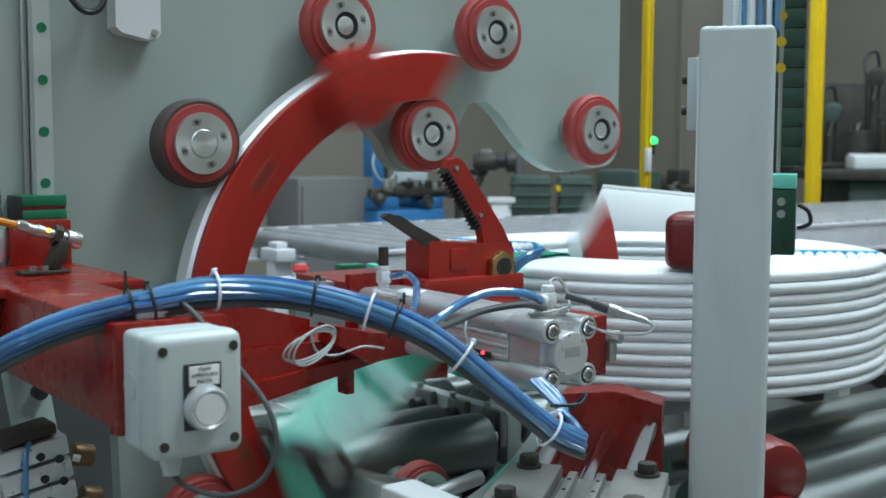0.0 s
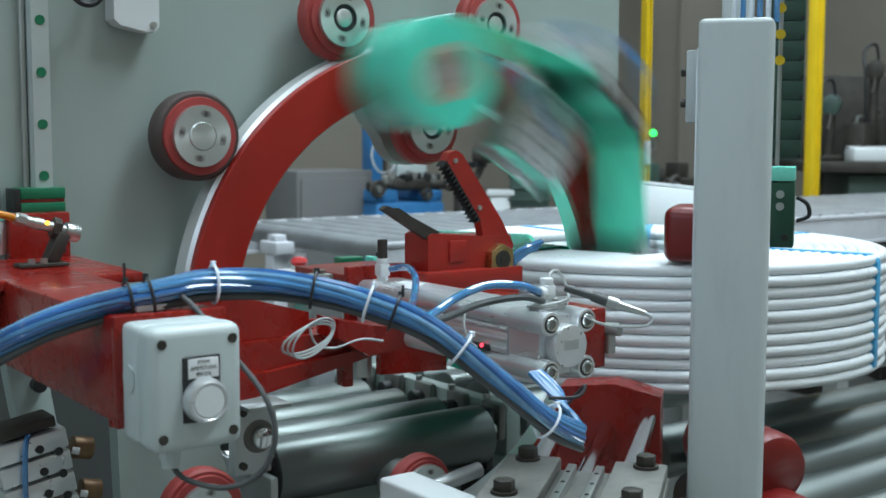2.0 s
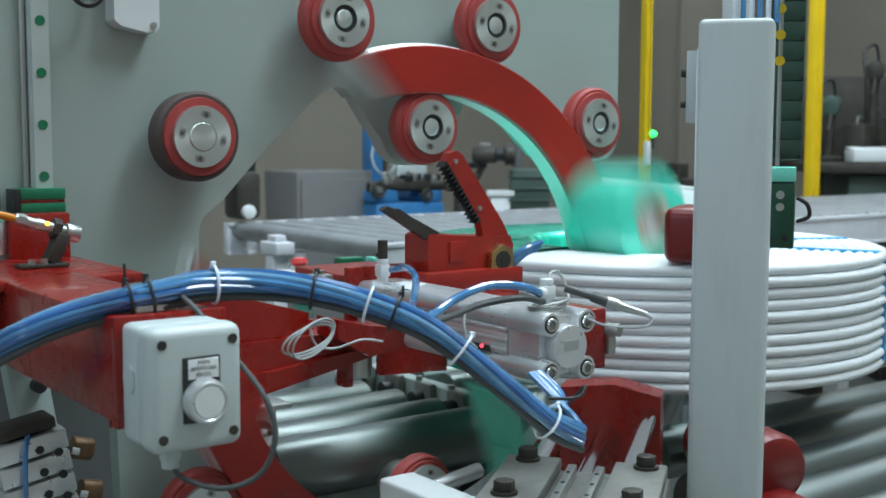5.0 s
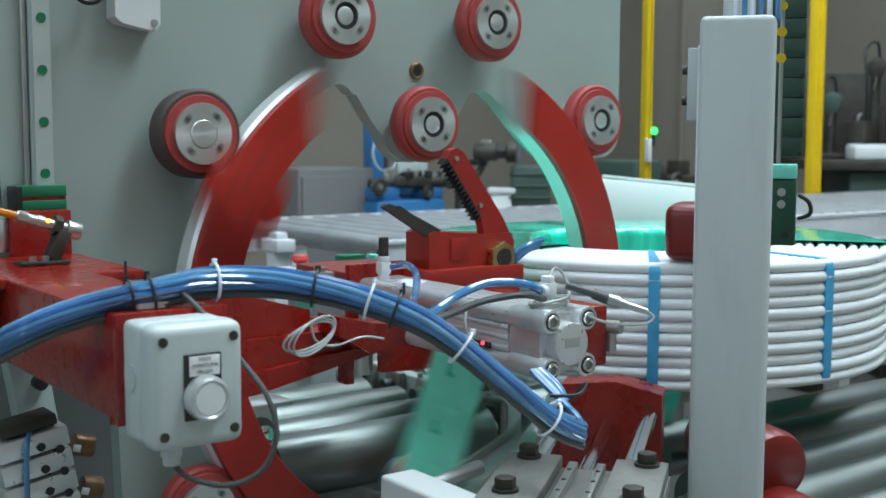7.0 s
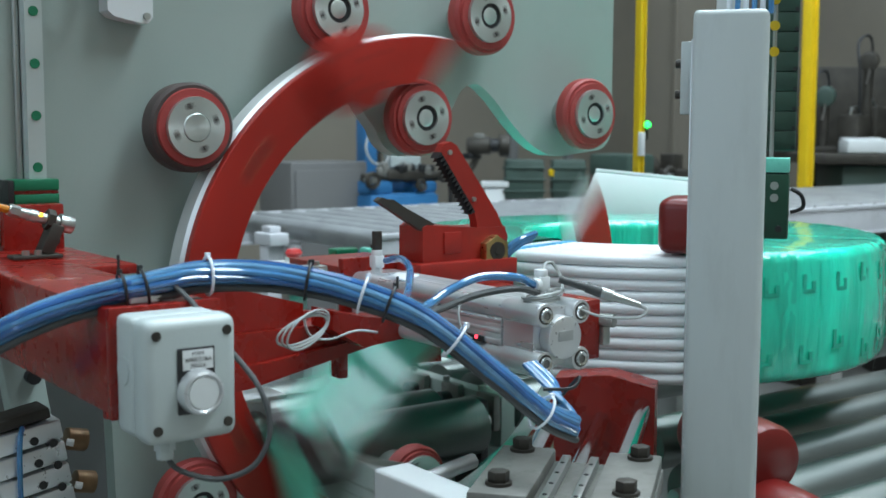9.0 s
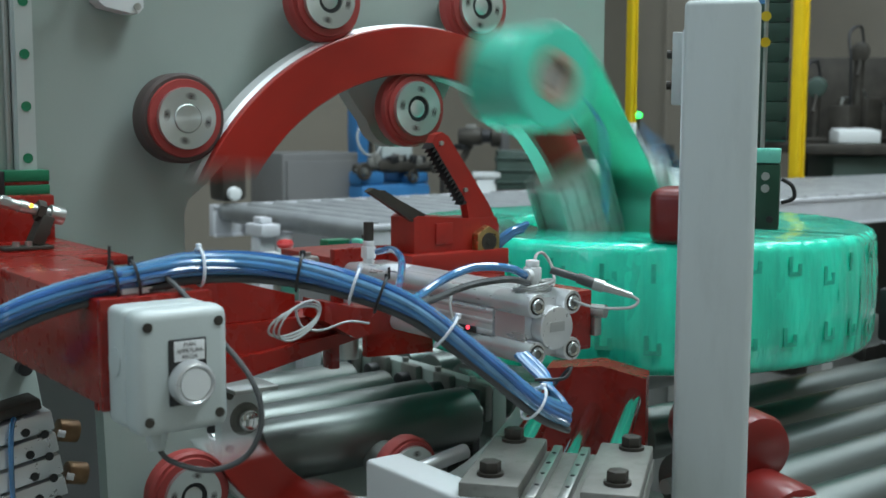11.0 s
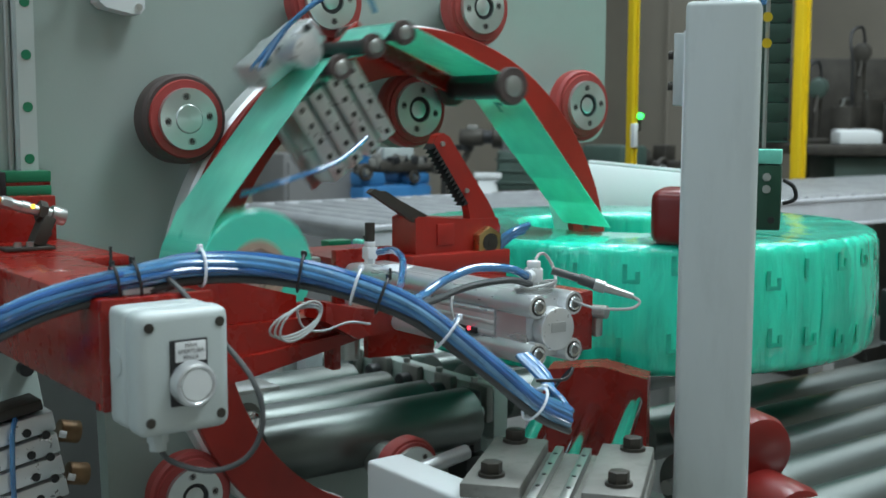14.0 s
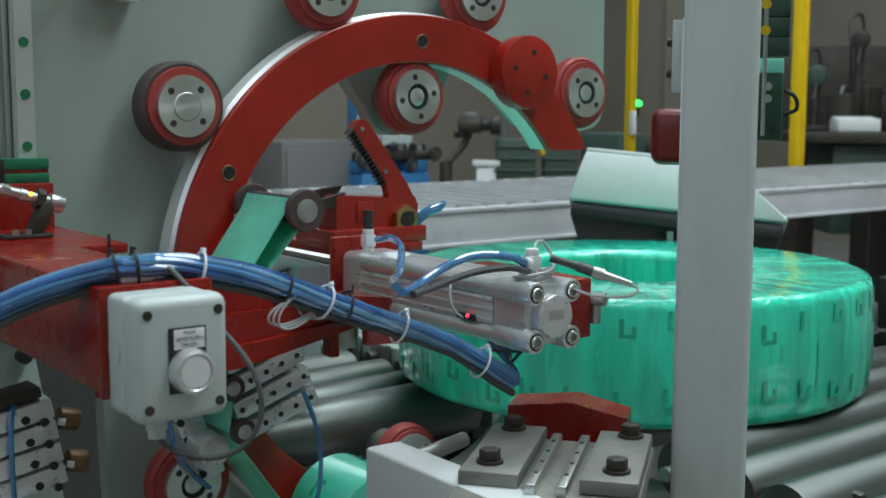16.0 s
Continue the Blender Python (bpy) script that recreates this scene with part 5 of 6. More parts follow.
# red support rollers under the coil's rim
support = thing("support_roller", (1.25, -0.38, 0.80), "dark red rubber-covered coil support roller", "support roller")
o = support.location
part("roller_body", Form(o).cyl((1.20, -0.315, 0.822), (1.155, -0.465, 0.818), 0.045, seg=36, bevel=0.014), M_REDDARK, support)
part("roller_body", Form(o).cyl((1.175, -0.385, 0.752), (1.135, -0.535, 0.748), 0.048, seg=36, bevel=0.014), M_REDDARK, support)
part("bearing_block", Form(o).box((1.20, -0.50, 0.72), (0.06, 0.05, 0.05), 0.004, (0, 0, -15)), M_BLACK, support)
for k in range(3):
    br = thing("roller_bearing", (1.165 + 0.045 * k, -0.50 - 0.055 * k, 0.75), "black pillow-block bearing of the roller table", "bearing", "black bearings")
    c = Vector(br.location)
    part("bearing_housing", Form(c).box(c + Vector((0, 0, -0.01)), (0.018, 0.038, 0.06), 0.008), M_BLACK, br)
    part("bearing_ring", Form(c).lathe([(0.010, 0.009), (0.022, 0.009), (0.022, 0.014), (0.010, 0.014)], (0, 0, 0), axis="z", seg=20), M_DARKM, br)
    br.children[1].matrix_local = pose(0, 0, 0.004, 0, -90, 0)
post2 = tagged(part("dark_guide_post", Form((2.02, -0.09, 0)).box((2.035, -0.10, 0.42), (0.04, 0.04, 0.84), 0.004).box((2.02, -0.11, 0.855), (0.07, 0.06, 0.10), 0.006), M_BLACK), "black guide post beside the coil", "guide post")
post2.location = (2.02, -0.09, 0)

# ---------------------------------------------------------------- press post with its lifting block, pad and cable chain
PAZ = radians(54)
PD, PE = Vector((math.sin(PAZ), math.cos(PAZ), 0)), Vector((math.cos(PAZ), -math.sin(PAZ), 0))
PYAW = math.degrees(math.atan2(PE.y, PE.x))
P0 = Vector((0.9385, -0.5632, 0))


def at_post(d, e, z):
    return P0 + PD * d + PE * e + Vector((0, 0, z))


def post_box(origin, c, s, bevel, seg=2):
    f = Form((0, 0, 0)).box((0, 0, 0), s, bevel, seg=seg)
    bmesh.ops.transform(f.bm, matrix=Matrix.Translation(Vector(c) - Vector(origin)) @ pose(0, 0, 0, 0, 0, PYAW), verts=f.bm.verts)
    return f


post = thing("press_post", at_post(0.03, 0, 0), "pale grey painted steel post with rounded edges", "post")
o = post.location
part("post_tube", post_box(o, at_post(0.022, 0, 0.6690), (0.0735, 0.044, 1.338), 0.006, 4), M_POST, post)
part("seam", post_box(o, at_post(0.03, -0.038, 0.66), (0.0025, 0.03, 1.30), 0.0006), M_GALV, post)
part("side_bracket", post_box(o, at_post(0.055, -0.046, 1.272), (0.012, 0.03, 0.075), 0.0015), M_POST, post)
for z in (1.255, 1.287):
    p = at_post(0.05, -0.053, z)
    part("bracket_bolt", Form(o).cyl(p, p - PE * 0.005, 0.0045, seg=10), M_DARKM, post)
part("guide_column", post_box(o, (1.134, -0.402, 0.80), (0.036, 0.03, 1.60), 0.003), M_POST, post)
for k in range(6):
    p = at_post(0.062, -0.006 + 0.0085 * k, 0)
    f = Form(o).tube([p + Vector((0, 0, 1.338)), p + Vector((0, 0, 1.40)), p + PE * 0.002 * (k - 2) + Vector((0, 0, 1.55))], 0.003, 8, 3)
    part("air_hose", f, M_TUBE if k % 2 else M_TIEW, post, "blue air hose" if k == 1 else "")

press = thing("press_block", (1.15, -0.46, 1.09), "dark green lifting block with a red rubber press pad", "press")
o = press.location


def ray_place(base, f1, e1, z):
    return Vector((base[0], base[1], 0)) + PD * f1 + PE * e1 + Vector((0, 0, z))


part("block", post_box(o, (1.145, -0.4585, 1.130), (0.040, 0.05, 0.076), 0.002), M_DKGREEN, press)
part("top_band", post_box(o, (1.145, -0.4585, 1.1775), (0.040, 0.05, 0.0165), 0.001), M_MINT, press, "mint green top band")
for e, z, r in ((0.004, 1.154, 0.0048), (0.004, 1.140, 0.0048), (-0.008, 1.104, 0.004), (0.010, 1.104, 0.004)):
    p = ray_place((1.145, -0.4585), -0.0252, e, z)
    part("socket_screw", Form(o).cyl(p, p - PD * 0.002, r, seg=14), M_STEEL if r > 0.0045 else M_BLACK, press)
part("loop_cable", Form(o).tube([ray_place((1.145, -0.4585), 0, 0.022, 1.150), ray_place((1.145, -0.4585), 0, 0.034, 1.142), ray_place((1.145, -0.4585), 0, 0.036, 1.128), ray_place((1.145, -0.4585), 0, 0.022, 1.122)], 0.0025, 8), M_BLACK, press)
part("carrier", post_box(o, ray_place((1.145, -0.4585), 0.055, -0.012, 1.145), (0.030, 0.07, 0.06), 0.003), M_DARKM, press)
pad_c = Vector((1.222, -0.265, 1.0910))
part("press_pad", post_box(o, pad_c, (0.075, 0.10, 0.074), 0.014, 4), M_REDDARK, press, "dark red rounded press pad")
part("pad_stem", Form(o).cyl(ray_place((1.145, -0.4585), 0.12, -0.01, 1.14), pad_c + Vector((0, 0, 0.02)), 0.012, seg=16), M_STEEL, press)
chain = thing("cable_chain", (1.25, -0.40, 1.19), "black plastic cable chain hanging above the press", "cable chain")
o = chain.location
for k in range(9):
    z = 1.205 + 0.0245 * k
    f = post_box(o, ray_place((1.236, -0.3935), 0, 0, z), (0.046, 0.022, 0.0243), 0.0018)
    lk = part("chain_link", f, M_CHAIN, chain)
    for e in (-0.020, 0.020):
        p = ray_place((1.236, -0.3935), -0.0105, e, z - 0.009)
        part("hinge_pin", Form(o).cyl(p, p - PD * 0.002, 0.0028, seg=8), M_BLACK, lk)
strip = thing("sensor_strip", at_post(0.09, 0.055, 1.2), "steel strip with yellow plastic caps beside the chain", "strip")
o = strip.location
part("strip_bar", post_box(o, at_post(0.09, 0.0400, 1.34), (0.004, 0.012, 0.30), 0.0005), M_STEEL, strip)
for k in range(6):
    p = at_post(0.083, 0.0400, 1.300 + 0.027 * k)
    part("yellow_cap", Form(o).cyl(p, p - PD * 0.006, 0.0052, seg=14), M_YELLOW, strip)

# ---------------------------------------------------------------- behind the machine: conveyors
def conveyor(name, x0, x1, y0, y1, top, n, label):
    cv = thing(name, ((x0 + x1) / 2, (y0 + y1) / 2, 0), label, "conveyor")
    o = cv.location
    for y in (y0, y1):
        beam_part = part("side_beam", Form(o).box(((x0 + x1) / 2, y, top - 0.025), (x1 - x0, 0.03, 0.10), 0.004), M_BEAM, cv)
        part("beam_lip", Form(o).box(((x0 + x1) / 2, y - 0.018, top + 0.020), (x1 - x0, 0.008, 0.012), 0.002), M_BEAM, beam_part)
        part("beam_lip", Form(o).box(((x0 + x1) / 2, y - 0.020, top - 0.072), (x1 - x0, 0.012, 0.010), 0.002), M_BEAM, beam_part)
    for x in (x0 + 0.25, x0 + 1.35, x0 + 2.6, x0 + 3.6, x1 - 0.2):
        for y in (y0, y1):
            part("leg", Form(o).box((x, y, (top - 0.078) / 2), (0.06, 0.038, top - 0.078), 0.003), M_BEAM, cv)
        part("cross_tie", Form(o).box((x, (y0 + y1) / 2, 0.35), (0.04, y1 - y0 - 0.04, 0.04), 0.003), M_BEAM, cv)
    for k in range(n):
        x = x0 + (k + 0.5) * (x1 - x0) / n
        part("roller", Form(o).cyl((x, y0 + 0.022, top), (x, y1 - 0.022, top), 0.03, seg=16), M_IDLER, cv)
    return cv


conveyor("roller_conveyor", 1.64, 6.3, 1.15, 2.03, 0.925, 52, "long galvanised roller conveyor behind the machine")
near = thing("infeed_table", (1.6, 1.2, 0), "low roller table with wide steel rollers leading to the machine", "roller table")
o = near.location
for y in (0.59, 0.70, 0.87, 0.98):
    part("roller", Form(o).cyl((1.15, y, 0.745), (2.75, y, 0.745), 0.040, seg=20), M_ROLLER, near)
for x in (1.12, 2.78):
    part("side_beam", Form(o).box((x, 0.80, 0.735), (0.04, 0.52, 0.12), 0.004), M_BEAM, near)
    for y in (0.60, 1.0):
        part("leg", Form(o).box((x, y, 0.337), (0.05, 0.05, 0.674), 0.003), M_GALV, near)

drive = thing("conveyor_drive", (1.66, 2.02, 0.96), "small dark drive unit with a white cap at the conveyor's end", "drive unit")
part("motor_case", Form(drive.location).box((1.70, 2.03, 1.035), (0.09, 0.10, 0.15), 0.02), M_DARKM, drive)
part("cap", Form(drive.location).cyl((1.69, 1.978, 0.985), (1.69, 1.955, 0.985), 0.022, seg=16, bevel=0.005), M_WHITE, drive, "white round cap")
part("terminal_box", Form(drive.location).box((1.705, 2.03, 1.13), (0.06, 0.06, 0.05), 0.008), M_BLACK, drive)
block = tagged(part("end_bracket", Form((1.60, 1.62, 0)).box((1.60, 1.62, 0.905), (0.06, 0.10, 0.035), 0.004).box((1.60, 1.62, 0.444), (0.05, 0.05, 0.886), 0.004).box((1.60, 1.62, 0.932), (0.035, 0.05, 0.018), 0.003), M_BEAM), "pale grey end bracket standing before the conveyor", "bracket")
block.location = (1.60, 1.62, 0)

# emergency stop station and small boxes behind the gripper
est = thing("emergency_stop_box", (1.09, 0.57, 0.85), "white emergency stop box with red mushroom button", "emergency stop")
o = est.location
part("enclosure", Form(o).box((1.09, 0.565, 0.948), (0.10, 0.06, 0.05), 0.006), M_WHITE, est)
part("collar", Form(o).cyl((1.078, 0.565, 0.973), (1.078, 0.565, 0.980), 0.016), M_WHITE, est)
part("mushroom", Form(o).lathe([(0.0001, 0.997), (0.012, 0.995), (0.0165, 0.988), (0.014, 0.983), (0.008, 0.979), (0.0001, 0.979)], (1.078, 0.565, 0), axis="z", seg=24), M_REDBTN, est, "red mushroom button")
part("stand", Form(o).box((1.09, 0.585, 0.46), (0.04, 0.03, 0.93), 0.003), M_GALV, est)
unit = thing("sensor_box", (1.165, 0.52, 0.85), "small dark green sensor box with mint window", "sensor box")
o = unit.location
part("case", Form(o).box((1.158, 0.52, 0.985), (0.048, 0.03, 0.022), 0.002), M_GREEN, unit)
part("window", Form(o).box((1.197, 0.50, 0.985), (0.014, 0.03, 0.022), 0.002), M_MINT, unit)
part("top_knobs", Form(o).cyl((1.206, 0.49, 0.996), (1.206, 0.49, 1.004), 0.007, seg=12), M_DARKM, unit)
part("mount", Form(o).box((1.17, 0.53, 0.48), (0.03, 0.02, 0.985), 0.002), M_GALV, unit)

# white scanner housing behind the coil
scan = thing("scanner_housing", (1.80, 0.33, 0.0), "white tilted housing with black underside on a grey bracket", "housing")
o = scan.location
scan_m = Matrix.Translation((1.850, 0.300, 1.022)) @ pose(0, 0, 0, 0, 0, PYAW + 4) @ pose(0, 0, 0, 0, 5, 0) @ pose(0, 0, 0, -20, 0, 0)


def scan_form(c, s, bevel, taper=0):
    f = Form((0, 0, 0)).box(c, s, bevel)
    for v in f.bm.verts:
        if taper and v.co.z > c[2]:
            v.co.x *= taper if v.co.x < 0 else taper * 0.5
    bmesh.ops.transform(f.bm, matrix=Matrix.Translation(-o) @ scan_m, verts=f.bm.verts)
    return f


part("cover", scan_form((0, 0, 0.012), (0.43, 0.20, 0.105), 0.006, 0.90), M_WHITEPAINT, scan)
part("lid_lip", scan_form((-0.048, 0, 0.068), (0.286, 0.195, 0.008), 0.002), M_WHITEPAINT, scan)
part("underside", scan_form((0, 0, -0.058), (0.415, 0.185, 0.034), 0.008), M_BLACK, scan)
for k in range(4):
    part("bracket_rib", Form(o).box((1.80 + 0.022 * k, 0.27 - 0.016 * k, 0.945), (0.014, 0.05, 0.06), 0.003, (0, 0, PYAW)), M_GALV, scan)
part("stand", Form(o).box((1.84, 0.31, 0.46), (0.06, 0.06, 0.92), 0.004), M_GALV, scan)

# yellow safety frame posts with a green light
for x, y, w, label in ((2.20, 0.78, 0.021, "yellow safety light-curtain post with green signal light"), (4.74, 2.15, 0.052, "yellow painted safety post behind the conveyor")):
    yp = thing("yellow_post", (x, y, 0), label, "safety post", "yellow safety posts")
    o = yp.location
    part("post_profile", Form(o).box((x, y, 1.35), (w, w, 2.7), w / 7).box((x + w / 5, y - w * 0.57, 1.35), (w / 3.5, w / 3.5, 2.7), 0.001), M_YELLOW, yp)
    if y > 1:
        # made-up dark box, keeps the yellow from showing below the conveyor beam
        part("foot", Form(o).box((x, y, 0.43), (0.14, 0.14, 0.86), 0.006), M_DARKM, yp, "added dark box hiding the post's lower part")
    else:
        part("foot", Form(o).box((x, y, 0.006), (0.1, 0.1, 0.012), 0.002), M_YELLOW, yp)
    if y < 1:
        part("signal_light", Form(o).lathe([(0.0001, -0.010), (0.007, -0.008), (0.009, 0.0), (0.0001, 0.0)], (x + 0.012, y - 0.016, 1.229), seg=16), M_LEDG, yp, "glowing green signal light")
        part("signal_base", Form(o).box((x + 0.012, y - 0.008, 1.216), (0.016, 0.014, 0.05), 0.002), M_DARKM, yp)
        part("white_clip", Form(o).box((x - 0.004, y - 0.014, 1.18), (0.016, 0.012, 0.06), 0.002), M_WHITE, yp)

# grey panel cabinet, blue lathe, dark machines far behind
cab = thing("blue_grey_cabinet", (2.98, 4.2, 0), "blue-grey steel cabinet against the hall wall", "cabinet")
part("case", Form(cab.location).box((3.20, 4.12, 0.52), (0.46, 0.35, 1.04), 0.01), M_GREYP, cab)
part("door", Form(cab.location).box((3.20, 3.936, 0.53), (0.42, 0.012, 0.94), 0.004), M_GREYP, cab)


def lathe_machine(name, x, y, label, body, scale=1.0, seed=1):
    rr = random.Random(seed)
    ob = thing(name, (x, y, 0), label, "machine")
    o = ob.location
    s = scale
    part("bed", Form(o).box((x, y, 0.42 * s), (0.55 * s, 0.4, 0.84 * s), 0.02), body, ob)
    part("headstock", Form(o).box((x - 0.12 * s, y, 0.93 * s), (0.20 * s, 0.3, 0.2 * s), 0.02), body, ob)
    part("carriage", Form(o).box((x + 0.12 * s, y - 0.05, 0.90 * s), (0.18 * s, 0.3, 0.1 * s), 0.02).box((x + 0.15 * s, y - 0.1, 0.98 * s), (0.08 * s, 0.1, 0.1 * s), 0.01), M_DARKM, ob)
    part("chuck", Form(o).cyl((x - 0.02 * s, y - 0.05, 0.95 * s), (x + 0.05 * s, y - 0.05, 0.95 * s), 0.07 * s, bevel=0.008), M_DARKM, ob)
    for k in range(3):
        c = Vector((x + rr.uniform(-0.2, 0.25) * s, y - 0.22, (0.72 + 0.1 * k) * s))
        hw = part("handwheel", Form(o).lathe([(0.03, -0.01), (0.045, -0.012), (0.055, 0.0), (0.045, 0.012), (0.03, 0.01)], c, seg=20), M_DARKM, ob)
        part("hub", Form(o).cyl(c + Vector((0, 0.03, 0)), c + Vector((0, -0.02, 0)), 0.014), M_STEEL, hw)
    return ob


blue = thing("blue_machine", (3.56, 3.95, 0), "blue and black machine tool near the hall wall", "machine")
o = blue.location
part("bed", Form(o).box((3.58, 3.98, 0.435), (0.44, 0.36, 0.87), 0.02), M_BLUEM, blue)
part("headstock", Form(o).box((3.44, 3.96, 0.905), (0.16, 0.26, 0.07), 0.015), M_BLUEM, blue)
part("tailstock", Form(o).box((3.74, 3.96, 0.90), (0.14, 0.26, 0.06), 0.015), M_BLUEM, blue)
part("column", Form(o).box((3.463, 4.0, 1.09), (0.075, 0.10, 0.36), 0.01), M_BLUEM, blue)
part("dark_column", Form(o).box((3.525, 4.02, 1.06), (0.045, 0.08, 0.24), 0.01), M_DARKM, blue)
part("crossbar", Form(o).cyl((3.36, 3.88, 0.955), (3.86, 3.86, 0.958), 0.028, seg=20, bevel=0.004).box((3.60, 3.87, 0.965), (0.24, 0.10, 0.055), 0.012, (0, 3, 0)), M_DARKM, blue)
for x, z, r in ((3.37, 0.945, 0.048), (3.83, 0.965, 0.042), (3.68, 0.91, 0.036)):
    hw = part("handwheel", Form(o).lathe([(r * 0.55, -0.01), (r * 0.85, -0.013), (r, 0.0), (r * 0.85, 0.013), (r * 0.55, 0.01)], (x, 3.80, z), seg=24), M_DARKM, blue)
    part("hub", Form(o).cyl((x, 3.86, z), (x, 3.785, z), r * 0.35), M_STEEL, hw)
rr = random.Random(4)
for k in range(9):
    x = 3.44 + 0.045 * k
    part("tool_part", Form(o).box((x, 3.84 + 0.02 * (k % 3), 0.985 + rr.uniform(0, 0.02)), (rr.uniform(0.03, 0.06), 0.05, rr.uniform(0.03, 0.08)), 0.006, (0, rr.uniform(-20, 20), rr.uniform(-30, 30))), rr.choice((M_DARKM, M_BASE, M_BLACK)), blue)
part("hose_loop", Form(o).tube([(3.45, 3.9, 1.25), (3.38, 3.88, 1.12), (3.42, 3.86, 1.03), (3.52, 3.88, 1.06), (3.53, 3.9, 1.25)], 0.006, 8), M_WIRE, blue)
part("white_gauge_box", Form(o).box((3.68, 3.98, 1.05), (0.20, 0.08, 0.11), 0.01).box((3.62, 4.0, 1.13), (0.07, 0.06, 0.10), 0.01), M_GREYBOX, blue)
cam_box = thing("dark_spotlight", (3.75, 3.4, 0), "dark round motor unit on a thin stand", "motor")
o = cam_box.location
part("drum", Form(o).cyl((3.72, 3.45, 1.125), (3.80, 3.36, 1.13), 0.045, bevel=0.006).cyl((3.83, 3.33, 1.13), (3.87, 3.30, 1.13), 0.055, bevel=0.006), M_DARKM, cam_box)
part("flange", Form(o).cyl((3.80, 3.36, 1.13), (3.83, 3.33, 1.13), 0.035).box((3.74, 3.44, 1.075), (0.08, 0.06, 0.03), 0.006), M_BLACK, cam_box)
part("junction_box", Form(o).box((3.76, 3.40, 1.175), (0.06, 0.05, 0.03), 0.005, (0, 0, -40)), M_BASE, cam_box)
part("arm", Form(o).tube([(3.76, 3.42, 1.09), (3.74, 3.44, 1.02), (3.66, 3.46, 0.94)], 0.018, 8), M_DARKM, cam_box)
part("stand", Form(o).box((3.66, 3.48, 0.47), (0.05, 0.05, 0.94), 0.006), M_DARKM, cam_box)
for x, y, z, s in ((4.02, 3.36, 0.955, 0.20), (4.22, 3.24, 0.955, 0.17)):
    cr = thing("green_crate", (x, y, 0.84), "dull green ribbed crate stacked behind the conveyor", "crate", "green crates")
    part("crate_box", Form(cr.location).box((x, y, z), (s, 0.2, 0.20), 0.01, (0, 0, -38)), M_DGREENM, cr)
    for k in range(3):
        part("rib", Form(cr.location).box((x - 0.065, y - 0.08, z - 0.06 + 0.06 * k), (s + 0.02, 0.012, 0.012), 0.003, (0, 0, -38)), M_DGREENM, cr)
    part("stool", Form(cr.location).box((x, y, 0.42), (s, 0.2, 0.84), 0.006, (0, 0, -38)), M_DARKM, cr)
tray = tagged(part("white_tray", Form((3.88, 3.4, 0.93)).box((3.86, 3.40, 0.93), (0.14, 0.08, 0.03), 0.004, (0, 0, -38)).box((3.86, 3.40, 0.455), (0.10, 0.06, 0.91), 0.004, (0, 0, -38)), M_WHITE), "white tray beside the crates", "tray")
tray.location = (3.88, 3.4, 0.93)
part("yellow_cap", Form((0, 0, 0)).box((4.09, 3.22, 0.99), (0.03, 0.02, 0.035), 0.004), M_YELLOW, cr)
cr.children[-1].matrix_local = Matrix.Translation(-cr.location)

door = setting("door_frame", Form().box((4.98, 4.6, 1.1), (0.06, 0.05, 2.2), 0.004).box((5.24, 4.35, 1.1), (0.05, 0.05, 2.2), 0.004).box((5.11, 4.47, 1.70), (0.36, 0.05, 0.05), 0.004, (0, 0, -44)), M_GREYP, "dark grey steel frame near the wall", "frame")
bench = thing("work_bench", (5.0, 2.6, 0), "dark cluttered work bench with tools at the hall's end", "work bench")
o = bench.location
part("top", Form(o).box((5.9, 2.2, 1.07), (1.6, 0.7, 0.05), 0.006, (0, 0, -35)), M_DARKM, bench)
part("back_panel", Form(o).box((6.3, 2.7, 1.33), (1.9, 0.06, 0.50), 0.006, (0, 0, -35)), M_DARKM, bench)
for x, y in ((5.3, 2.55), (6.5, 1.75), (5.6, 2.75), (6.8, 2.0)):
    part("leg", Form(o).box((x, y, 0.5225), (0.06, 0.06, 1.045), 0.004), M_DARKM, bench)
part("drawer_unit", Form(o).box((5.55, 2.35, 0.80), (0.42, 0.4, 0.46), 0.008, (0, 0, -35)), M_DGREENM, bench, "dull green drawer unit")
rr = random.Random(8)
for k in range(9):
    t = (k + rr.random()) / 9
    x, y = 5.25 + 1.4 * t, 2.62 - 1.0 * t + rr.uniform(-0.08, 0.12)
    h = rr.uniform(0.10, 0.30)
    tool = thing("tool_box", (x, y, 1.095), rr.choice(("dark worn tool case on the bench", "dark oily machine part on the bench")), "tool case", "clutter on the bench")
    o = tool.location
    part("case", Form(o).box((x, y, 1.096 + h / 2), (rr.uniform(0.08, 0.20), rr.uniform(0.1, 0.2), h), 0.012, (0, 0, rr.uniform(-60, 20))), rr.choice((M_DARKM, M_DGREENM, M_DARKM, M_BLACK)), tool)
    part("handle", Form(o).tube([(x - 0.04, y, 1.096 + h), (x - 0.02, y, 1.13 + h), (x + 0.03, y, 1.13 + h), (x + 0.05, y, 1.096 + h)], 0.008, 6), M_STEEL, tool)
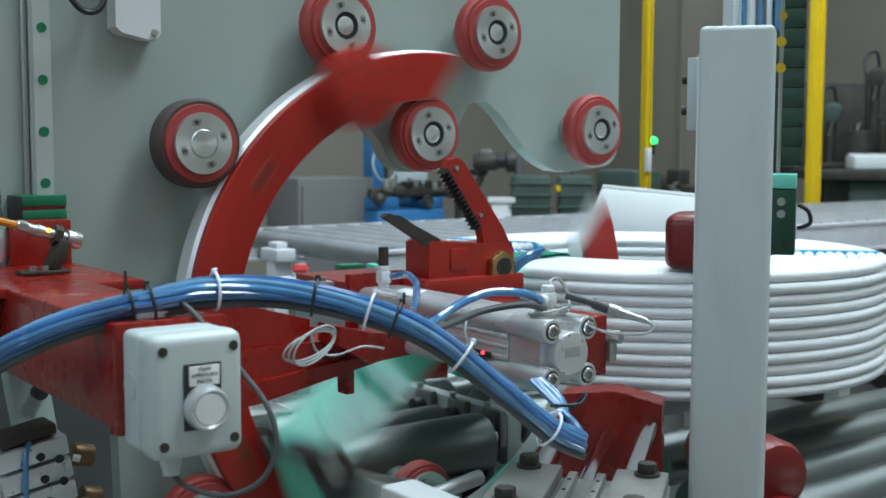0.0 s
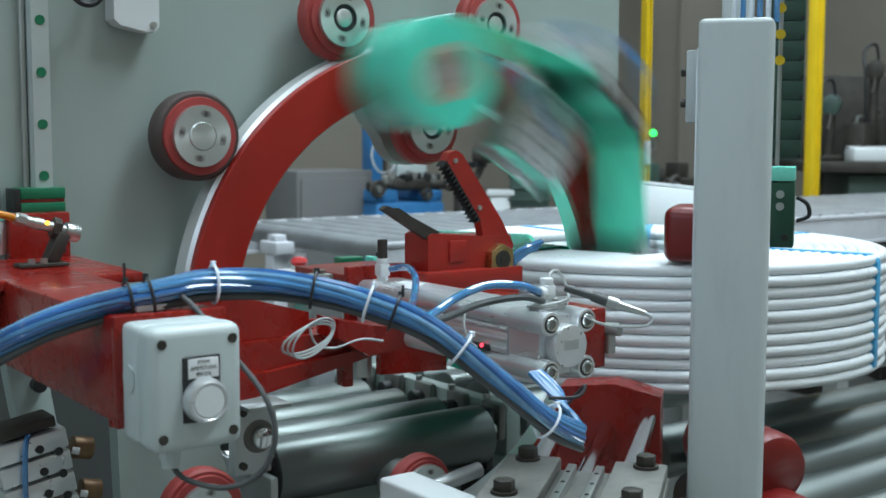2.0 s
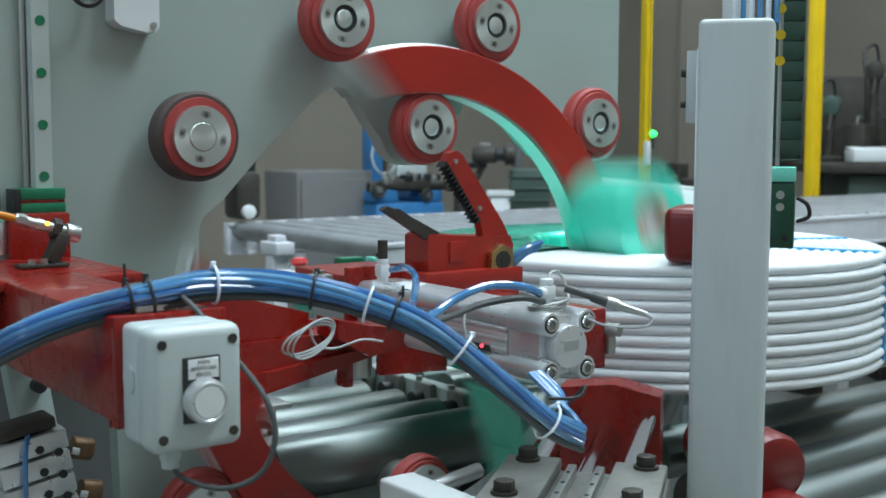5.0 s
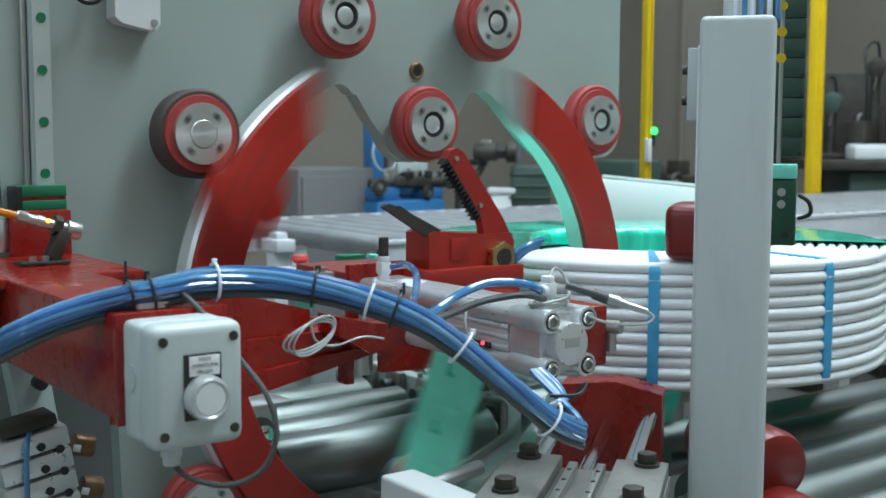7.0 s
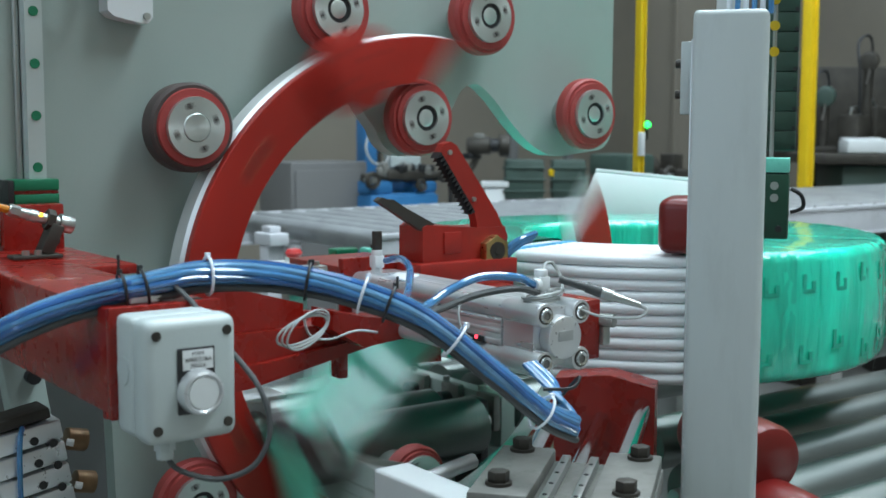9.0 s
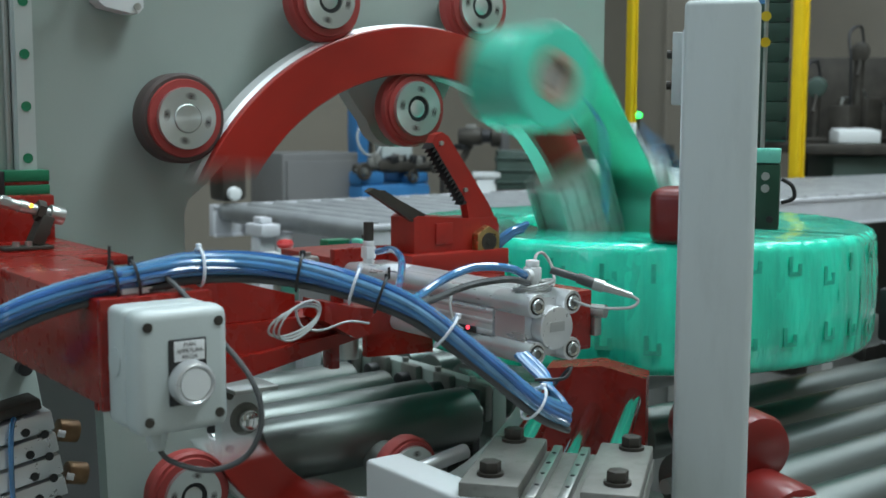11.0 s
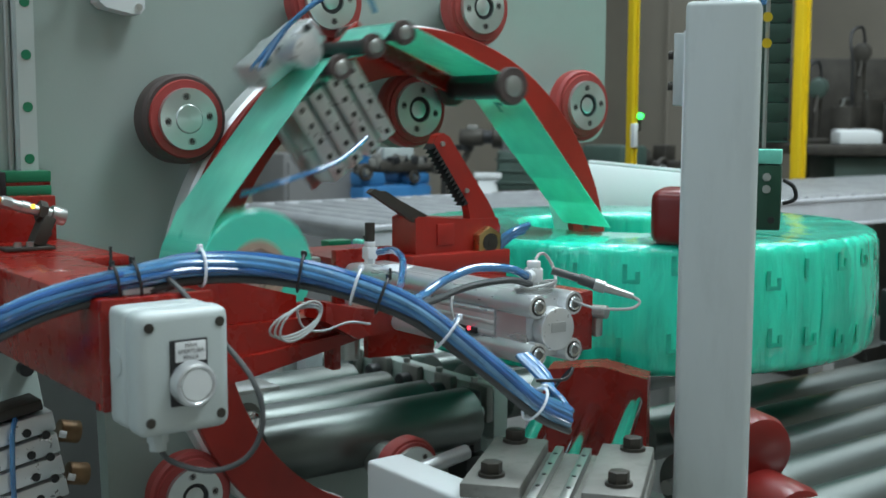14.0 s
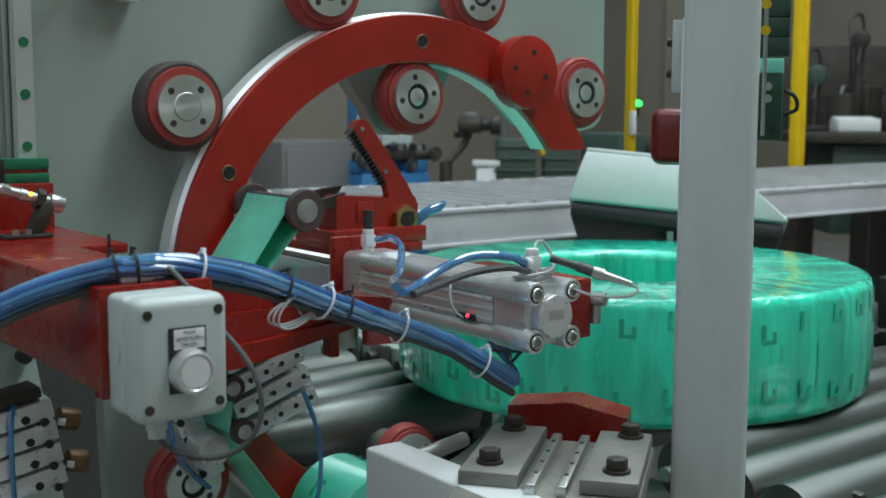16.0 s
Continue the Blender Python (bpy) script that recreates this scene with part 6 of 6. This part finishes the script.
for k in range(7):
    x, y = 5.35 + 0.19 * k, 2.50 - 0.125 * k
    h = 0.28 + 0.22 * ((k * 5) % 7) / 6
    press_ob = thing("bench_machine", (x, y, 1.095), "dark oily bench machine with a round head and lever", "machine", "bench machines")
    o = press_ob.location
    part("foot", Form(o).box((x, y, 1.111), (0.13, 0.13, 0.03), 0.006, (0, 0, -35)), M_DARKM, press_ob)
    part("column", Form(o).cyl((x, y, 1.12), (x + 0.02, y, 1.10 + h), 0.025, seg=14), M_DARKM, press_ob)
    part("head", Form(o).cyl((x - 0.06, y - 0.05, 1.10 + h), (x + 0.07, y + 0.03, 1.12 + h), 0.05, seg=18, bevel=0.01), rr.choice((M_DGREENM, M_DARKM)), press_ob)
    part("lever", Form(o).tube([(x, y, 1.10 + h), (x - 0.07, y - 0.06, 1.05 + h), (x - 0.12, y - 0.08, 0.98 + h)], 0.009, 6), M_DARKM, press_ob)
    part("hose", Form(o).tube([(x + 0.05, y, 1.14 + h), (x + 0.02, y, 1.24 + h), (x - 0.08, y, 1.20 + h), (x - 0.10, y - 0.03, 1.02 + h), (x - 0.05, y, 1.10)], 0.008, 6), M_BLACK, press_ob)
paper = thing("white_carton", (5.25, 2.35, 1.10), "white cardboard carton on the bench", "carton")
part("carton_box", Form(paper.location).box((5.40, 2.28, 1.13), (0.22, 0.14, 0.065), 0.006, (0, 0, -35)), M_WHITE, paper)
part("lid_flap", Form(paper.location).box((5.40, 2.28, 1.166), (0.21, 0.13, 0.005), 0.001, (6, 0, -35)), M_WHITE, paper)
sack = thing("sacking_heap", (5.45, 1.9, 0.8), "heap of straw-coloured sacking beside the bench", "sacking")
for k in range(7):
    c = Vector((5.30 + 0.07 * k, 2.0 - 0.06 * k + rr.uniform(-0.03, 0.03), 0.90 + rr.uniform(-0.02, 0.03)))
    f = Form(sack.location)
    vs = bmesh.ops.create_icosphere(f.bm, subdivisions=3, radius=0.1)["verts"]
    for v in vs:
        v.co *= 1 + 0.25 * noise.noise(v.co * 14 + Vector((k, 0, 0)))
        v.co.z *= 0.7
    f.take(vs, Matrix.Translation(c))
    part("fold", f, M_SACK, sack)
part("pallet", Form(sack.location).box((5.5, 1.85, 0.41), (0.7, 0.5, 0.82), 0.01, (0, 0, -35)), M_DARKM, sack)
dark = lathe_machine("dark_machine", 4.75, 3.25, "dark green old machine beyond the yellow posts", M_DGREENM, 1.05, 6)
pillar = setting("wall_pillar", Form().box((6.55, 4.6, 3.0), (0.5, 0.4, 5.96), 0.01).box((6.25, 4.36, 3.0), (0.03, 0.03, 5.9), 0.004), M_WALL, "concrete pillar with a cable pipe", "pillar")

# ---------------------------------------------------------------- motions
def glide(table, t):
    """A smooth rising curve through (seconds, value) pairs."""
    n = len(table)
    if t <= table[0][0]:
        return table[0][1]
    for i in range(n - 1):
        (a, va), (b, vb) = table[i], table[i + 1]
        if t <= b:
            def slope(k):
                if k <= 0 or k >= n - 1:
                    return 0.0 if k else (table[1][1] - table[0][1]) / (table[1][0] - table[0][0])
                s0 = (table[k][1] - table[k - 1][1]) / (table[k][0] - table[k - 1][0])
                s1 = (table[k + 1][1] - table[k][1]) / (table[k + 1][0] - table[k][0])
                return 0.0 if s0 * s1 <= 0 else 2 * s0 * s1 / (s0 + s1)
            h = b - a
            u = (t - a) / h
            return (2 * u ** 3 - 3 * u * u + 1) * va + (u ** 3 - 2 * u * u + u) * h * slope(i) + (3 * u * u - 2 * u ** 3) * vb + (u ** 3 - u * u) * h * slope(i + 1)
    return table[-1][1]


# seconds, angle of the film roll on the ring (degrees, turning on)
RING = [(0, -62.7), (0.2, 148), (0.4, 388), (0.5, 483), (0.7, 762), (1, 1207.5), (1.5, 1882), (2, 2622), (2.5, 3301), (3, 4036), (3.5, 4726), (4, 5453),
        (6.5, 8968), (7, 9696), (7.5, 10378), (8, 11112), (8.5, 11792), (9, 12537), (10.6, 14740), (11.3, 15462), (11.4, 15529), (11.5, 15560), (11.6, 15601),
        (11.7, 15621), (11.8, 15639), (12, 15675), (12.1, 15689), (12.5, 15755.6), (12.7, 15789.4), (13.2, 15874.5), (13.3, 15887.5), (13.5, 15917), (13.7, 15952.6),
        (13.8, 15974), (13.9, 15990), (14.2, 16047), (14.35, 16073), (14.5, 16083.3), (16, 16083.3)]


def coil_turn(t):
    return TURN * t if t < 11.0 else TURN * (11.0 + 0.45 * (1 - math.exp(-(t - 11.0) / 0.45)))


def coil_drop(t):
    u = min(1.0, max(0.0, (t - 15.33) / 0.36))
    return 0.091 * u * u * (3 - 2 * u)


def motions():
    step = 1 / FPS
    times = [k * step for k in range(round(14.6 * FPS) + 1)] + [16.0]
    walk(ring, [(t, Matrix.Translation(RC) @ pose(0, 0, 0, 0, -glide(RING, t), 0)) for t in times])
    # the free film runs from the last guide to the corner of the coil on which it is being laid
    corners = [Vector((x, 0, z)) for x in (1.035, 1.215) for z in (0.874, 1.052)]
    heart = Vector((1.125, 0, 0.963))
    laid = [[] for w in webs]
    for t in times:
        here = Matrix.Rotation(radians(-glide(RING, t)), 4, "Y")
        pace = min(1.0, (glide(RING, t + 0.05) - glide(RING, t - 0.05)) / 140)
        swing = (glide(RING, t) - 88 - 235 + 180) % 360 - 180
        on = here @ Matrix.Rotation(radians(-9 * pace * math.exp(-(swing / 45) ** 2)), 4, "Y")
        g = RC + on @ G1

        def lead(p):
            a = math.atan2(p.z - g.z, p.x - g.x) - math.atan2(heart.z - g.z, heart.x - g.x)
            return (a + math.pi) % math.tau - math.pi
        goal = max(corners, key=lead)
        root = here.inverted() @ on @ G1
        d = here.inverted() @ (goal - RC) - root
        a = math.degrees(math.atan2(d.z, d.x))
        for n, rows in enumerate(laid):
            start = root + d.normalized() * max(0.0, d.length - 0.14) * n / (len(webs) - 1)
            side = (math.degrees(math.atan2(g.z - RC.z, g.x - RC.x)) - 215 + 180) % 360 - 180
            twist = 28 * math.exp(-(side / 38) ** 2)
            rows.append((t, Matrix.Translation(start) @ pose(0, 0, 0, 0, -a, 0) @ pose(0, -0.073, 0.0155, twist, 0, 0) @ Matrix.Translation((0, 0.073, -0.0155))))
    # once cut, the loose end springs back along the guides
    for w, rows in zip(webs, laid):
        rows.pop()
        last = rows[-1][1].to_euler().y
        back_to = math.atan2((G2 - G1).z, (G2 - G1).x)
        turn = (-back_to - last + math.pi) % math.tau - math.pi
        for t, u in ((14.65, 0.1), (14.7, 0.3), (14.75, 0.5), (14.8, 0.7), (14.85, 0.88), (14.95, 1.0), (16.0, 1.0)):
            rows.append((t, Matrix.Translation(G1) @ pose(0, 0, 0, 0, math.degrees(last + turn * u), 0)))
        walk(w, rows)
    for ob, r, z in ROLLERS:
        rows, angle, last = [], 0.0, glide(RING, 0)
        sense = 1 if ob.location.z == ROLLERS[3][2] or ob.location.z == ROLLERS[6][2] else -1
        for t in times:
            now = glide(RING, t)
            angle += max(-80, min(80, (now - last) * 0.37 / r)) * sense
            last = now
            rows.append((t, Matrix.Translation(ob.location) @ pose(0, 0, 0, 0, -angle, 0)))
        walk(ob, rows)
    marks = sorted({round(k * 0.5, 2) for k in range(23)} | {11.0, 11.2, 11.4, 11.6, 11.8, 12.0, 12.4, 13.0, 14.0, 15.2, 15.3, 15.4, 15.5, 15.6, 15.7, 15.8, 16.0})
    walk(coil, [(t, Matrix.Translation(CC - Vector((0, 0, coil_drop(t)))) @ pose(0, 0, 0, 0, 0, -coil_turn(t))) for t in marks])
    # each length of film waits at the ring and then turns on with the coil
    for ob, t0 in FILMS:
        rows = [(t, pose(0, 0, 0, 0, 0, TURN * (t - t0))) for t in marks if t < t0 - 0.1]
        if rows:
            rows.append((t0, pose(0, 0, 0)))
        rows += [(t0 + 0.1 if rows else 0.0, pose(0, 0, 0)), (16.0, pose(0, 0, 0))]
        walk(ob, rows)
    # the gripper draws back, its hoses swing after it
    back = [(0, 0), (14.45, 0), (14.6, 0.05), (14.72, 0.13), (14.85, 0.175), (16, 0.175)]
    rows = [0, 7, 14.45, 14.5, 14.55, 14.6, 14.65, 14.7, 14.75, 14.8, 14.85, 14.9, 15.5, 16]
    g0 = grip.location.copy()
    walk(grip, [(t, Matrix.Translation(g0 + Vector((0, glide(back, t), 0)))) for t in rows])
    hinge = Vector((0.838, -0.18, 1.100)) - g0
    for ob in lower_jaws:
        walk(ob, [(t, Matrix.Translation(hinge) @ pose(0, 0, 0, 0, -38 * glide(back, t) / 0.175, 0) @ Matrix.Translation(-hinge)) for t in rows])
    chain_rows = [[] for ob in sections]
    for t in rows:
        u = max(0.0, glide(back, t)) / 0.175
        at = NODES[0].copy()
        for k in range(SECTIONS):
            d0, d1 = NODES[k + 1] - NODES[k], GOALS[k + 1] - GOALS[k]
            turn = Matrix.Identity(3).to_quaternion().slerp(d0.rotation_difference(d1), u)
            chain_rows[k].append((t, Matrix.Translation(at - PIV) @ turn.to_matrix().to_4x4()))
            at = at + turn @ d0
    for ob, ways in zip(sections, chain_rows):
        walk(ob, ways)
    # press lifts, stop and supports withdraw, coil sinks to the rollers
    p0, s0, u0 = press.location.copy(), stop.location.copy(), support.location.copy()
    c0 = chain.location.copy()
    lift = [(0, 0), (15.32, 0), (15.4, 0.05), (15.5, 0.09), (16, 0.09)]
    away = [(0, 0), (15.4, 0), (15.5, 0.02), (15.6, 0.08), (15.75, 0.2), (15.9, 0.25), (16, 0.26)]
    ends = [0, 8, 15.3, 15.35, 15.4, 15.45, 15.5, 15.55, 15.6, 15.65, 15.7, 15.75, 15.8, 15.85, 15.9, 16]
    walk(press, [(t, Matrix.Translation(p0 + Vector((0, 0, glide(lift, t))))) for t in ends])
    walk(chain, [(t, Matrix.Translation(c0 + Vector((0, 0, glide(lift, t))))) for t in ends])
    walk(stop, [(t, Matrix.Translation(s0 - DIN * glide(away, t))) for t in ends])
    walk(support, [(t, Matrix.Translation(u0 - Vector((0.02, 0.07, 0.115)) * glide(away, t) / 0.26)) for t in ends])


motions()
